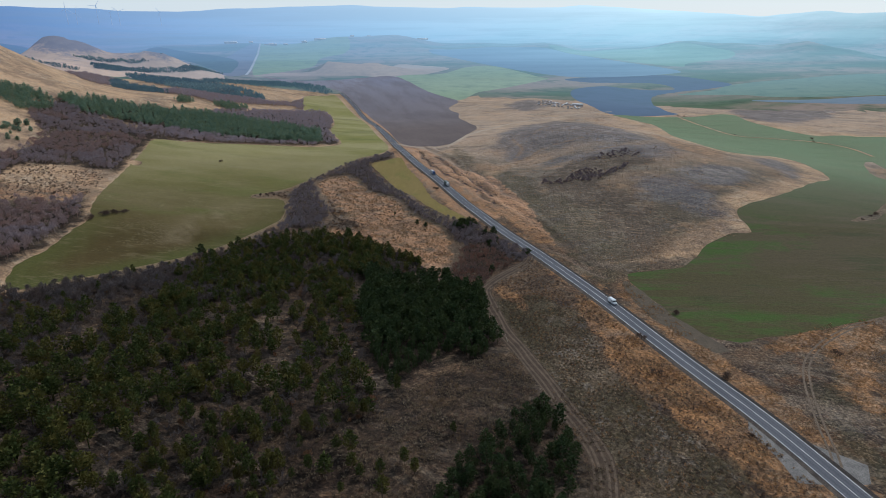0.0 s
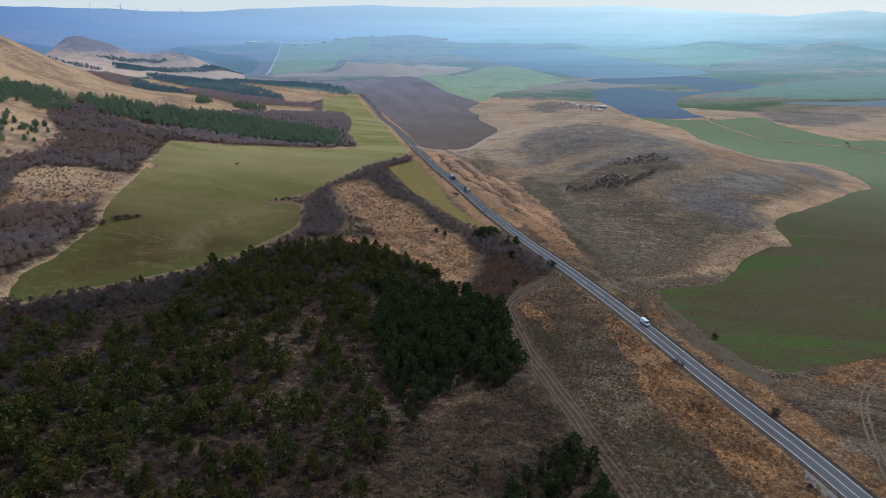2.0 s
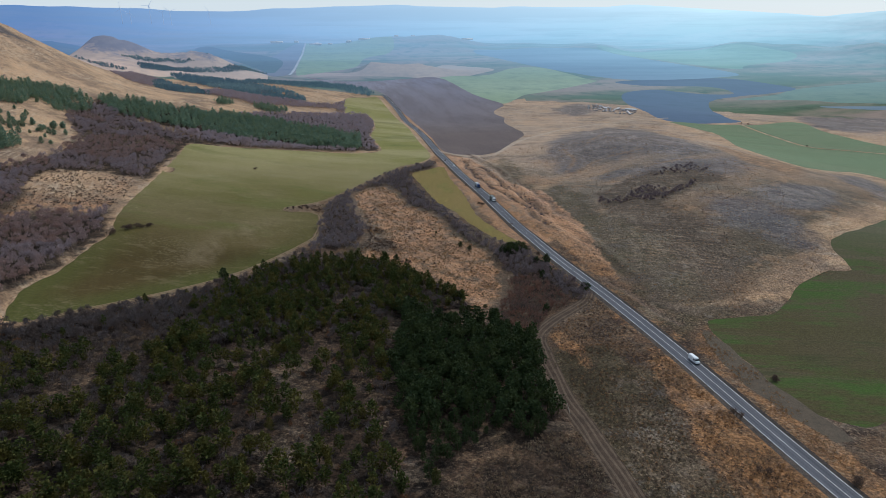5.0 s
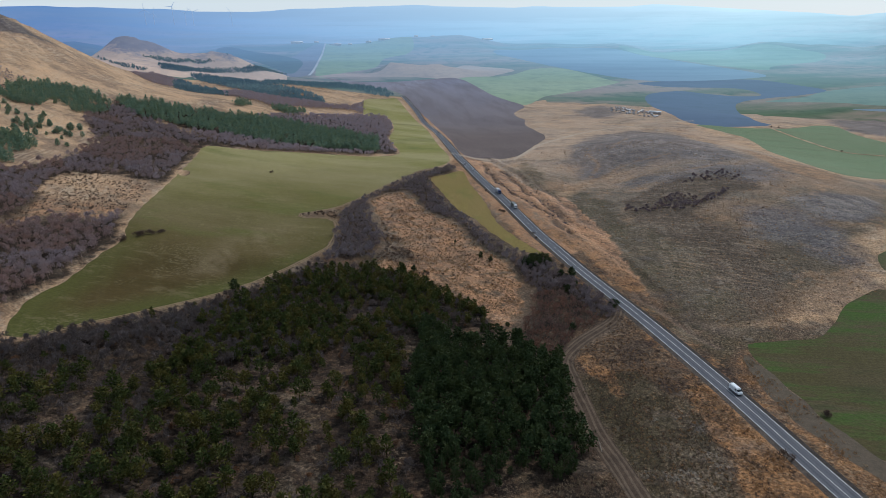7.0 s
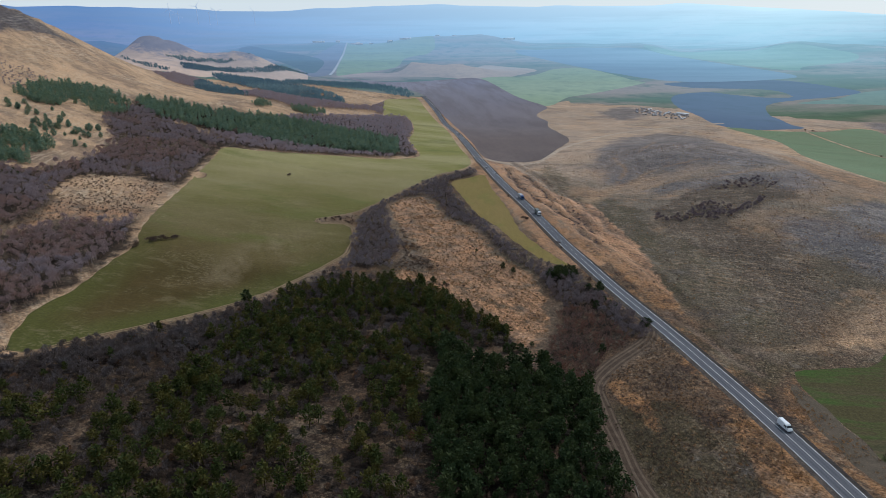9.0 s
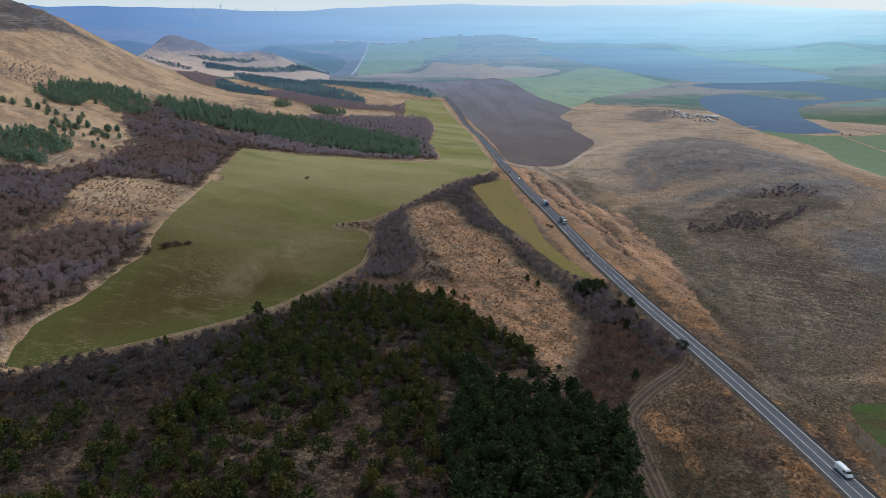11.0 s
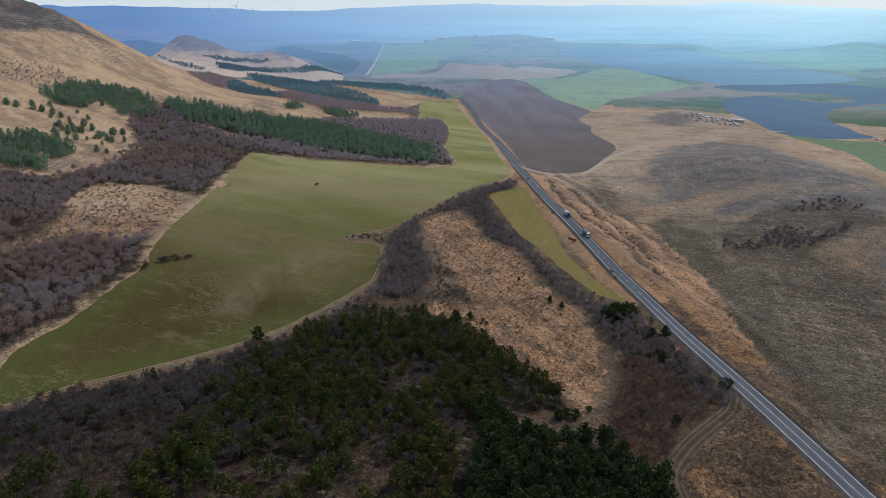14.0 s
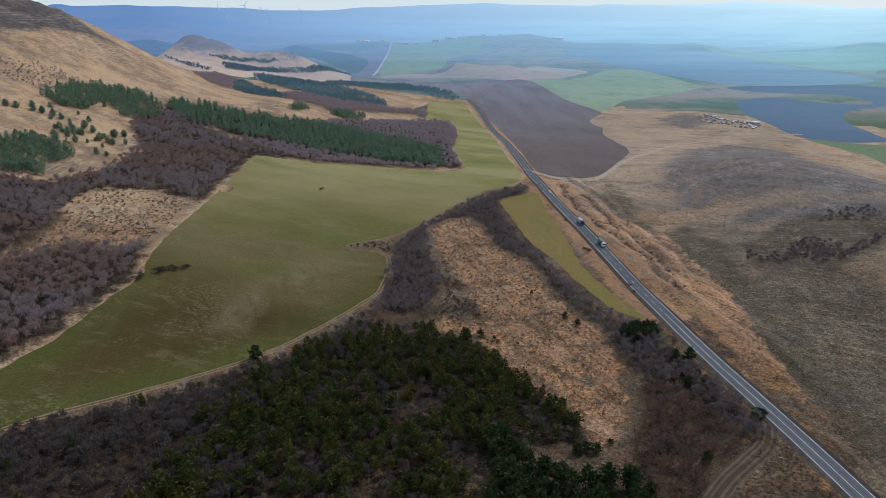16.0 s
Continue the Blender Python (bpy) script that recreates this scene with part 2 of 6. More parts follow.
def barley():
    k = Mat("winter_barley", 0.9)
    # greener northward; haze put into the far colours pales them too
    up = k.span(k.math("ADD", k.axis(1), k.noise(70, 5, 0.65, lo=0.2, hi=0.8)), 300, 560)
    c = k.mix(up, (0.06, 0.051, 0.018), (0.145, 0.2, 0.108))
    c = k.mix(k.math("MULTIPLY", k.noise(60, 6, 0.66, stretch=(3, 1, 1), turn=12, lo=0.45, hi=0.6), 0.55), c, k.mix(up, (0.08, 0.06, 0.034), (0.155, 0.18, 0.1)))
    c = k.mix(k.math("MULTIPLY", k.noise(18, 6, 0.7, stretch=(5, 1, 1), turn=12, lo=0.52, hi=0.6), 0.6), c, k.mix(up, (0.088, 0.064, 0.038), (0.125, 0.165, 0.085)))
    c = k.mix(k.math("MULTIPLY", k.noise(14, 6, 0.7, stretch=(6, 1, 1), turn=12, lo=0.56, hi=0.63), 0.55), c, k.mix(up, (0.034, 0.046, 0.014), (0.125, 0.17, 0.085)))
    c = k.mix(k.math("MULTIPLY", k.edge("lush", 24, 0.25), k.noise(15, 6, 0.66, stretch=(3.5, 1, 1), turn=12, lo=0.46, hi=0.6)), c, (0.043, 0.084, 0.012))
    c = k.mix(k.math("MULTIPLY", k.rows(2.2, 100, 1.5), 0.12), c, (0.1, 0.08, 0.045))
    return k.colour(c, 0.3, 0.9).bump(k.noise(0.8, 3, 0.7, lo=0, hi=1), 0.25).m


def crop(name, green, bare, lush, turn, gap=18.0, big=1.0, fleck=0.85):
    k = Mat(name, 0.9)
    c = k.mix(k.noise(90, 6, 0.65, lo=0.42, hi=0.58), green, tuple(0.5 * g + 0.5 * b for g, b in zip(green, bare)))
    c = k.mix(k.math("MULTIPLY", k.noise(34 * big, 6, 0.7, stretch=(1, 3, 1), turn=turn, lo=0.49, hi=0.57 + 0.04 * (big - 1)), 0.9), c, bare)
    c = k.mix(k.math("MULTIPLY", k.noise(21 * big, 5, 0.65, stretch=(1, 2.5, 1), turn=turn, lo=0.55, hi=0.6 + 0.05 * (big - 1)), fleck), c, lush)
    c = k.mix(k.math("MULTIPLY", k.noise(7, 5, 0.75, stretch=(1, 3, 1), turn=turn, lo=0.58, hi=0.66), 0.4), c, tuple(1.35 * v for v in bare))
    c = k.mix(k.math("MULTIPLY", k.span(k.rows(gap, turn, 0.4), 0.93, 1.0), 0.3), c, bare)
    c = k.mix(k.math("MULTIPLY", k.rows(1.5, turn, 1.5), 0.2), c, bare)
    return k.colour(c, 0.35, 0.9).bump(k.noise(0.8, 3, 0.7, lo=0, hi=1), 0.25).m


def wheat():
    k = Mat("young_wheat", 0.9)
    c = k.mix(k.noise(150, 5, 0.6, stretch=(1.8, 1, 1), turn=10, lo=0.42, hi=0.58), (0.122, 0.102, 0.028), (0.155, 0.12, 0.047))
    # how far north, with a ragged edge; drives the painted haze
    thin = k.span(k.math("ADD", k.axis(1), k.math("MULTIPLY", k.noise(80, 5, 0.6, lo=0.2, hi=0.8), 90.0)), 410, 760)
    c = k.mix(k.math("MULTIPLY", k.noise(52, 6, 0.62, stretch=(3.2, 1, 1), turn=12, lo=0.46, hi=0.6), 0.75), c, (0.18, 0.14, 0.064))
    # haze put into the colour: dark near, whiter and bluer northward
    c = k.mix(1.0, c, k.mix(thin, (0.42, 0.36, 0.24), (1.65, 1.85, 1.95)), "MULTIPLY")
    c = k.mix(k.math("MULTIPLY", k.noise(60, 6, 0.62, stretch=(2, 1, 1), turn=12, lo=0.54, hi=0.66), 0.6), c, (0.085, 0.1, 0.018))
    c = k.mix(k.math("MULTIPLY", k.attr("lush"), 0.75), c, (0.066, 0.071, 0.014))
    c = k.mix(k.math("MULTIPLY", k.math("MULTIPLY", k.attr("bald"), 0.38), k.noise(24, 7, 0.7, stretch=(1, 2.2, 1), turn=-22, lo=0.42, hi=0.58)), c, (0.25, 0.19, 0.115))
    c = k.mix(k.math("MULTIPLY", k.noise(9, 6, 0.75, stretch=(2.5, 1, 1), turn=12, lo=0.55, hi=0.63), 0.25), c, (0.2, 0.158, 0.085))
    c = k.mix(k.math("MULTIPLY", k.span(k.rows(24, -18, 0.6), 0.9, 1.0), 0.06), c, (0.15, 0.13, 0.05))
    c = k.mix(k.math("MULTIPLY", k.math("MULTIPLY", k.noise(1.6, 4, 0.75, lo=0.53, hi=0.58), k.noise(34, 6, 0.7, lo=0.52, hi=0.62)), 0.28), c, (0.27, 0.22, 0.13))
    return k.colour(c, 0.2, 1.2).bump(k.noise(0.9, 3, 0.7, lo=0, hi=1), 0.3).m


def soil(name, c1, c2, turn):
    k = Mat(name, 0.95)
    dry = k.span(k.math("ADD", k.axis(1), k.noise(160, 5, 0.6, lo=0.2, hi=0.8)), 860, 1650)     # haze put into the base colour: paler and bluer along the field
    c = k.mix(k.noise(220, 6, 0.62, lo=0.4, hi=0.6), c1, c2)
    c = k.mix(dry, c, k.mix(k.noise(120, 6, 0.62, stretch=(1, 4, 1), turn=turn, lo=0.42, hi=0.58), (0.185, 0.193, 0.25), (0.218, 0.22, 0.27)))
    c = k.mix(k.math("MULTIPLY", k.noise(26, 6, 0.7, stretch=(1, 5, 1), turn=turn, lo=0.45, hi=0.6), 0.3), c, tuple(0.75 * v for v in c1))
    c = k.mix(k.math("MULTIPLY", k.rows(9, turn, 3.0), 0.06), c, tuple(1.2 * v for v in c2))
    return k.colour(c, 0.3, 1.6).bump(k.noise(1.2, 3, 0.7, lo=0, hi=1), 0.4).m


def leafy(k, c, share):
    """A surface of thin sprays that lets part of the light through."""
    k.colour(c, 0)
    t = k.n.new("ShaderNodeBsdfTranslucent")
    k.set(t.inputs["Color"], c)
    m = k.n.new("ShaderNodeMixShader")
    m.inputs[0].default_value = share
    k.l.new(k.p.outputs[0], m.inputs[1])
    k.l.new(t.outputs[0], m.inputs[2])
    k.l.new(m.outputs[0], k.n["Material Output"].inputs["Surface"])
    return k.m


def needles(name, dark, light, gold, share, through=0.28):
    k = Mat(name, 0.75)
    c = k.mix(k.island(), dark, light)
    return leafy(k, k.mix(k.math("MULTIPLY", k.noise(6, 2, 0.5, lo=0.45, hi=0.62), share), c, gold), through)


def twigs(name, c1, c2, c3):
    k = Mat(name, 0.9)
    c = k.mix(k.island(), c1, c2)
    return leafy(k, k.mix(k.noise(11, 4, 0.65, lo=0.42, hi=0.6), c, c3), 0.4)


def asphalt():
    k = Mat("asphalt", 0.8)
    c = k.mix(k.noise(12, 4, 0.6, stretch=(0.3, 3, 1)), (0.062, 0.064, 0.074), (0.092, 0.094, 0.106))
    c = k.mix(k.math("MULTIPLY", k.attr("wheel"), 0.5), c, (0.13, 0.133, 0.149))
    return k.colour(c, 0.2, 0.3).m


def gravel(name, c1, c2):
    k = Mat(name, 0.95)
    c = k.mix(k.noise(3, 5, 0.7), c1, c2)
    return k.colour(c, 0.35, 0.35).bump(k.noise(0.5, 3, 0.7, lo=0, hi=1), 0.15).m


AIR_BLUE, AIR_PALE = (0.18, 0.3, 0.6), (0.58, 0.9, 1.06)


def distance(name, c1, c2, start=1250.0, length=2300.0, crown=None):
    """Far land; kilometres of bright air are put in as emission, growing northward."""
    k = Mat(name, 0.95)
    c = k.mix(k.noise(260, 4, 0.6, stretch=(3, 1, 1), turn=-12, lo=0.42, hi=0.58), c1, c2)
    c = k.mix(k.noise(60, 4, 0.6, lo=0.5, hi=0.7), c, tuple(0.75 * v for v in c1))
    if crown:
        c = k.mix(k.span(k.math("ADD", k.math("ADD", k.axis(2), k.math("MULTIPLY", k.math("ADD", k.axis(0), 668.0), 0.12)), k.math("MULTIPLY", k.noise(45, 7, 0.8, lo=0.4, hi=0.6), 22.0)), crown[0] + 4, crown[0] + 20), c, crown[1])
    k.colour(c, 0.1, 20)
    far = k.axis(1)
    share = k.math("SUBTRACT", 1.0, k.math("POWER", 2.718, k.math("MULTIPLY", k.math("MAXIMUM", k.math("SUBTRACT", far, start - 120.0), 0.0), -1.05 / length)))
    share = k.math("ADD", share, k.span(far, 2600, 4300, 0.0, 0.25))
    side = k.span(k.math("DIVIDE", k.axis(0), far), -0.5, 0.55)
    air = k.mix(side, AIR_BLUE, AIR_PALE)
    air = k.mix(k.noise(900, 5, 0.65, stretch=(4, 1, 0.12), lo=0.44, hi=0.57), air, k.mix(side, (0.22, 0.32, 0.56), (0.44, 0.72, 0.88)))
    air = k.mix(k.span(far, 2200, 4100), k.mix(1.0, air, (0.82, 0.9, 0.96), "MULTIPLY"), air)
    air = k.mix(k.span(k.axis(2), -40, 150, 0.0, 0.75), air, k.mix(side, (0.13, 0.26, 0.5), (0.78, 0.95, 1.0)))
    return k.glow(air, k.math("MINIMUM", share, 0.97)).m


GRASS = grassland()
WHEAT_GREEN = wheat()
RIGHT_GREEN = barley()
STRIP_GREEN = crop("thin_cereal", (0.175, 0.134, 0.038), (0.2, 0.145, 0.05), (0.155, 0.135, 0.036), 8)
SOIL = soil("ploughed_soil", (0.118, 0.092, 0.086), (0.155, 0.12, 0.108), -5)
NEEDLES = needles("black_pine_needles", (0.02, 0.036, 0.014), (0.05, 0.07, 0.024), (0.064, 0.075, 0.023), 0.5)
# belt and lone pines: needle colours lifted to put haze into them
HAZY_NEEDLES = needles("hazy_pine_needles", (0.11, 0.175, 0.125), (0.27, 0.36, 0.25), (0.23, 0.265, 0.14), 0.6, 0.5)
OLIVE_NEEDLES = needles("scots_pine_needles", (0.027, 0.04, 0.011), (0.075, 0.087, 0.021), (0.135, 0.104, 0.024), 0.6)
BARK = plain("bark", (0.1, 0.07, 0.05), 0.9)
TWIGS = twigs("bare_twigs", (0.088, 0.073, 0.07), (0.155, 0.132, 0.128), (0.112, 0.084, 0.072))
# distant leafless trees: twig colours paled to stand in for haze
HAZY_TWIGS = twigs("hazy_twigs", (0.245, 0.2, 0.208), (0.37, 0.305, 0.318), (0.3, 0.224, 0.212))
RUSTY_TWIGS = twigs("rusty_twigs", (0.118, 0.08, 0.069), (0.225, 0.148, 0.124), (0.205, 0.108, 0.076))
SCRUB_TWIGS = twigs("scrub_twigs", (0.085, 0.062, 0.05), (0.15, 0.108, 0.085), (0.115, 0.078, 0.058))
DARK_TWIGS = twigs("dark_twigs", (0.13, 0.103, 0.115), (0.24, 0.193, 0.208), (0.17, 0.125, 0.128))
STRAW = twigs("straw", (0.16, 0.108, 0.066), (0.38, 0.265, 0.155), (0.3, 0.165, 0.075))
PALE_STRAW = twigs("pale_straw", (0.11, 0.084, 0.058), (0.29, 0.225, 0.15), (0.17, 0.118, 0.072))
GREY_STRAW = twigs("grey_straw", (0.092, 0.076, 0.053), (0.2, 0.166, 0.12), (0.122, 0.097, 0.054))
ASPHALT = asphalt()
ROAD_PAINT = plain("road_paint", (0.62, 0.62, 0.6), 0.7, 0, 0.3, 0.6)
VERGE = gravel("verge_gravel", (0.055, 0.045, 0.039), (0.11, 0.09, 0.075))
DIRT = gravel("track_dirt", (0.085, 0.062, 0.044), (0.135, 0.098, 0.069))
PALE_DIRT = gravel("pale_track_dirt", (0.2, 0.142, 0.078), (0.27, 0.198, 0.115))

# ---- lie of the land ----
# gentle swells on a lattice, 165 m apart
SWELLS = [
    [1, 4.4, 10.4, 33.9, 23.6, -15, 84.9, 31, 0],
    [6, 16.4, 16.1, 9, 29, 20.7, -16.3, -32.2, 15.1],
    [14.2, 11.9, -0.3, 4.8, -8.9, 8.2, 34.4, 23.8, 21.8],
    [10.6, 1.7, -8.9, 16.8, 12, 3.4, -0.5, -15.7, 3.3],
    [-0.8, -0.4, 5.3, -14, -7.3, 6.2, -0.1, -6.5, 5],
    [3.9, -1.9, -2.4, 22.3, 20.9, 0.4, 0.9, 0.2, 0.2],
    [-2.4, -0.6, -1.2, 11.1, 10.8, -5.3, 5.9, 1.1, -1],
    [-9.1, -5.3, 2.1, -11.2, -8.7, 4.2, 12.9, -1.6, -2],
    [-4.4, -8.8, -6.9, 4.1, 12.4, 3.5, -5.1, -8.1, -2.7],
]
MOUNTS = [(-676, 1636, 7, 26, 30), (-668, 1640, 76, 95, 120), (-480, 1690, 60, 150, 110), (-560, 1480, 36, 160, 110), (20, 1900, 38, 70, 60), (150, 1880, 25, 110, 60),
          (-900, 900, 60, 260, 500), (275, 655, 11, 75, 80), (188, 562, -10, 48, 60), (255, 385, 6, 70, 75),
          (-672, 1635, 6, 38, 45), (-600, 1655, 9, 40, 45), (-440, 1690, 12, 60, 50)]
# outlines of fields, woods and tracks, in metres (east, north)
WHEAT = [(-168, 311), (-166, 338), (-169, 384), (-168, 402), (-170, 416), (-177, 435), (-185, 484), (-193, 581), (-199, 647), (-200, 691), (-165,
    695), (-122, 701), (-66, 704), (-32, 703), (3, 726), (-9, 818), (-4, 915), (-8, 1041), (-21, 1115), (-56, 1094), (-63, 1248), (-19, 1290), (0,
    1300), (27, 1144), (44, 993), (51, 801), (59, 699), (47, 663), (22, 641), (9, 616), (-7, 589), (-31, 539), (-45, 513), (-62, 496), (-74, 487),
    (-74, 479), (-68, 474), (-53, 476), (-47, 469), (-44, 447), (-45, 424), (-48, 411), (-67, 372), (-86, 341), (-109, 315), (-134, 291), (-143, 279),
    (-155, 272)]
STRIP = [(33, 609), (48, 621), (66, 632), (68, 583), (71, 543), (73, 509), (74, 463), (79, 437), (85, 413), (91, 390), (79, 400), (72, 422), (65,
    446), (59, 474), (48, 506), (39, 563)]
PLOUGH = [(-196, 1761), (-113, 1674), (-26, 1654), (76, 1712), (174, 1728), (214, 1367), (253, 1227), (217, 1139), (220, 1058), (208, 992), (205,
    852), (163, 741), (132, 682), (116, 674), (94, 685), (77, 713), (73, 753), (70, 872), (59, 1082), (34, 1235), (11, 1364), (-22, 1438), (-106,
    1583)]
GREEN2 = [(174, 1728), (214, 1367), (254, 1233), (329, 1358), (390, 1415), (584, 1609), (582, 1675), (544, 2027), (435, 1990), (322, 1797)]
DARKA = [(441, 2803), (641, 2860), (854, 2921), (1016, 2726), (1066, 2182), (1090, 1785), (970, 1676), (822, 1635), (702, 1638), (631, 1728), (550,
    2010), (477, 2441)]
DARKB = [(632, 1592), (756, 1645), (869, 1659), (986, 1641), (1022, 1499), (1019, 1409), (909, 1351), (822, 1332), (741, 1293), (688, 1214), (573,
    964), (564, 904), (488, 896), (456, 921), (464, 1019), (558, 1363), (669, 1450), (725, 1405), (782, 1368), (837, 1372), (839, 1474), (726, 1505),
    (670, 1525)]
GREENR = [(453, 916), (503, 887), (547, 876), (580, 880), (674, 925), (646, 829), (656, 720), (697, 705), (743, 680), (988, 625), (698, 284), (510,
    197), (283, 196), (239, 193), (214, 189), (195, 186), (183, 184), (166, 183), (156, 181), (146, 189), (143, 201), (145, 222), (145, 244), (149,
    263), (172, 264), (186, 267), (205, 284), (223, 297), (241, 304), (253, 304), (260, 326), (267, 339), (284, 348), (323, 368), (393, 413), (437,
    444), (489, 535), (479, 566), (392, 526), (398, 607), (466, 785), (465, 852)]
PINE_DENSE = [(8, 291), (27, 297), (44, 284), (65, 254), (63, 225), (60, 192), (47, 182), (38, 187), (23, 176), (12, 163), (7, 175), (4, 205), (3,
    245)]
PINE_OPEN = [(-89, 288), (-82, 318), (-63, 351), (-19, 374), (7, 364), (27, 330), (45, 299), (38, 285), (7, 282), (4, 234), (7, 173), (11, 154), (1,
    142), (-12, 134), (-16, 115), (-24, 99), (-51, 96), (-122, 138), (-139, 175), (-116, 188), (-104, 208), (-91, 251)]
PINE_CORNER = [(42, 139), (62, 148), (64, 139), (61, 123), (55, 105), (44, 85), (13, 89), (11, 108), (24, 120)]
SCRUB = [(-23, 530), (-11, 552), (6, 561), (16, 535), (21, 505), (41, 475), (46, 456), (53, 415), (65, 388), (69, 370), (68, 345), (65, 316), (53,
    289), (43, 291), (38, 308), (19, 326), (9, 348), (4, 369), (-14, 379), (-7, 420), (-16, 480)]
PINE_STRIP = [(-342, 820), (-317, 838), (-246, 832), (-179, 850), (-115, 841), (-59, 829), (-21, 796), (-19, 735), (-27, 716), (-67, 719), (-114, 726), (-148, 724), (-189, 744), (-233, 751), (-294, 757), (-327, 788)]
PINE_UP = [(-411, 708), (-418, 742), (-414, 785), (-396, 806), (-377, 824), (-336, 790), (-320, 752), (-324, 722), (-341, 712), (-352, 732), (-370, 738), (-365, 704), (-385, 690), (-400, 690)]
PINE_LOW = [(-394, 530), (-380, 570), (-361, 584), (-345, 598), (-326, 600), (-309, 588), (-309, 572), (-312, 557), (-300, 541), (-300, 520), (-314, 528), (-327, 522), (-345, 505)]
THICKET_L = [(-201, 694), (-198, 605), (-191, 527), (-180, 441), (-170, 408), (-168, 342), (-171, 314), (-175, 259), (-258, 303), (-395, 424), (-400,
    490), (-340, 512), (-297, 528), (-284, 560), (-284, 600), (-290, 642), (-322, 694), (-346, 752), (-329, 792), (-314, 778), (-284, 758), (-226, 729), (-166, 697)]
TAN_C = [(-356, 887), (-376, 1045), (-338, 1033), (-278, 1005), (-237, 978), (-201, 961), (-179, 931), (-147, 955), (-130, 921), (-155, 889), (-203, 867), (-238, 865), (-288, 864), (-343, 855)]
CREST = [(396, 910), (409, 885), (411, 769), (366, 605), (379, 515), (345, 472), (329, 525), (336, 587), (395, 838)]
ORANGE = [(132, 573), (153, 573), (172, 552), (160, 530), (136, 530), (125, 542)]
RIBS = [[(158, 555), (185, 572), (206, 583), (235, 584), (258, 586)], [(194, 552), (222, 546), (246, 535), (285, 542)], [(226, 639), (242, 667), (280, 740)], [(200, 640), (192, 600), (182, 577)], [(120, 315), (129, 310), (130, 299), (131, 285), (134, 274)]]
CLEARING = [(-248, 395), (-243, 430), (-250, 465), (-262, 500), (-264, 535), (-243, 549), (-220, 552), (-201, 552), (-189, 491), (-187, 455), (-195, 439), (-225, 437), (-232, 400)]
THICKET_R = [(-188, 848), (-124, 952), (-55, 1081), (-21, 1104), (-10, 1039), (-5, 914), (-11, 817), (-3, 756), (1, 728), (-15, 717), (-23, 750),
    (-36, 782), (-119, 826), (-175, 836)]
THICKET_M = [(-46, 485), (-31, 528), (-7, 574), (12, 608), (54, 655), (61, 635), (36, 611), (30, 597), (37, 542), (52, 479), (62, 434), (71, 402),
    (86, 382), (77, 370), (69, 368), (65, 385), (57, 403), (48, 445), (41, 473), (24, 493), (18, 533), (8, 561), (-11, 552), (-23, 530), (-17, 480),
    (-8, 436), (-15, 391), (-35, 389), (-47, 378), (-43, 431), (-44, 466)]
THICKET_B = [(69, 370), (85, 381), (94, 361), (100, 337), (107, 312), (107, 300), (88, 286), (75, 272), (67, 260), (58, 262), (50, 270), (56, 290), (66, 312), (71, 332), (70, 352)]
FRINGE = [(-48, 386), (-64, 360), (-77, 336), (-91, 324), (-111, 301), (-131, 287), (-140, 274), (-164, 248), (-138, 224), (-118, 246), (-114, 261),
    (-97, 274), (-77, 290), (-76, 312), (-58, 336), (-33, 374)]
TAN_A = [(-140, 1195), (-129, 1257), (-116, 1306), (-97, 1352), (-66, 1326), (-82, 1273), (-63, 1242), (-80, 1193), (-121, 1129)]
TAN_B = [(-149, 968), (-112, 1048), (-63, 1078), (-73, 1015), (-122, 925), (-142, 926)]
WOOD_FAR = [(-442, 1405), (-414, 1432), (-359, 1410), (-272, 1293), (-208, 1241), (-163, 1220), (-139, 1195), (-123, 1141), (-147, 1109), (-188, 1083), (-239, 1106), (-297, 1183), (-375, 1272), (-421, 1349)]
WOOD_FAR2 = [(-401, 1173), (-415, 1262), (-366, 1195), (-311, 1129), (-262, 1024), (-290, 1006), (-334, 1036), (-367, 1083)]
ROAD = [(128, 90), (128, 114), (127.2, 133), (125.3, 157), (123.4, 188), (121.5, 222), (119.2, 254), (115.8, 284), (112, 312), (108.5, 338), (105, 366), (101.5, 394), (98, 424), (94.5, 462), (90.5, 500),
    (86, 540), (81, 582), (76, 630), (71, 682), (69, 704), (62, 830), (57, 940), (48, 1060), (37, 1190), (12, 1338)]
TRACK_F = [(108, 304), (102, 293), (92, 284), (79, 272), (68, 257), (66, 241), (65, 227), (64, 207), (65, 190), (66, 170), (67, 140), (67, 120), (61, 104), (55, 90)]
TRACK_R = [(392, 224), (238, 192), (211, 185), (188, 174), (168, 159), (150, 135), (137, 113), (132, 106)]
TRACK_P = [(63, 724), (76, 705), (93, 676), (115, 665), (130, 672), (158, 720), (195, 783), (279, 890), (367, 929), (427, 945), (467, 950)]
VILLAGE = [(393, 1147), (427, 1192), (447, 1116), (449, 1024), (428, 987), (410, 1022), (387, 1077)]
HEATH_A = [(171, 620), (199, 698), (286, 860), (353, 886), (396, 853), (380, 768), (324, 609), (324, 565), (281, 542), (261, 569), (233, 573), (211, 579), (185, 576), (173, 588)]
HEATH_B = [(258, 540), (300, 545), (332, 545), (322, 514), (291, 470), (278, 482), (270, 507), (246, 515), (215, 520), (192, 527), (196, 545), (222, 546)]
OLIVE_LOW = [(160, 438), (179, 381), (174, 323), (167, 278), (158, 263), (145, 271), (142, 309), (139, 343), (137, 397)]
RUST_HILL = [(176, 336), (186, 308), (201, 284), (183, 262), (160, 268), (162, 301)]
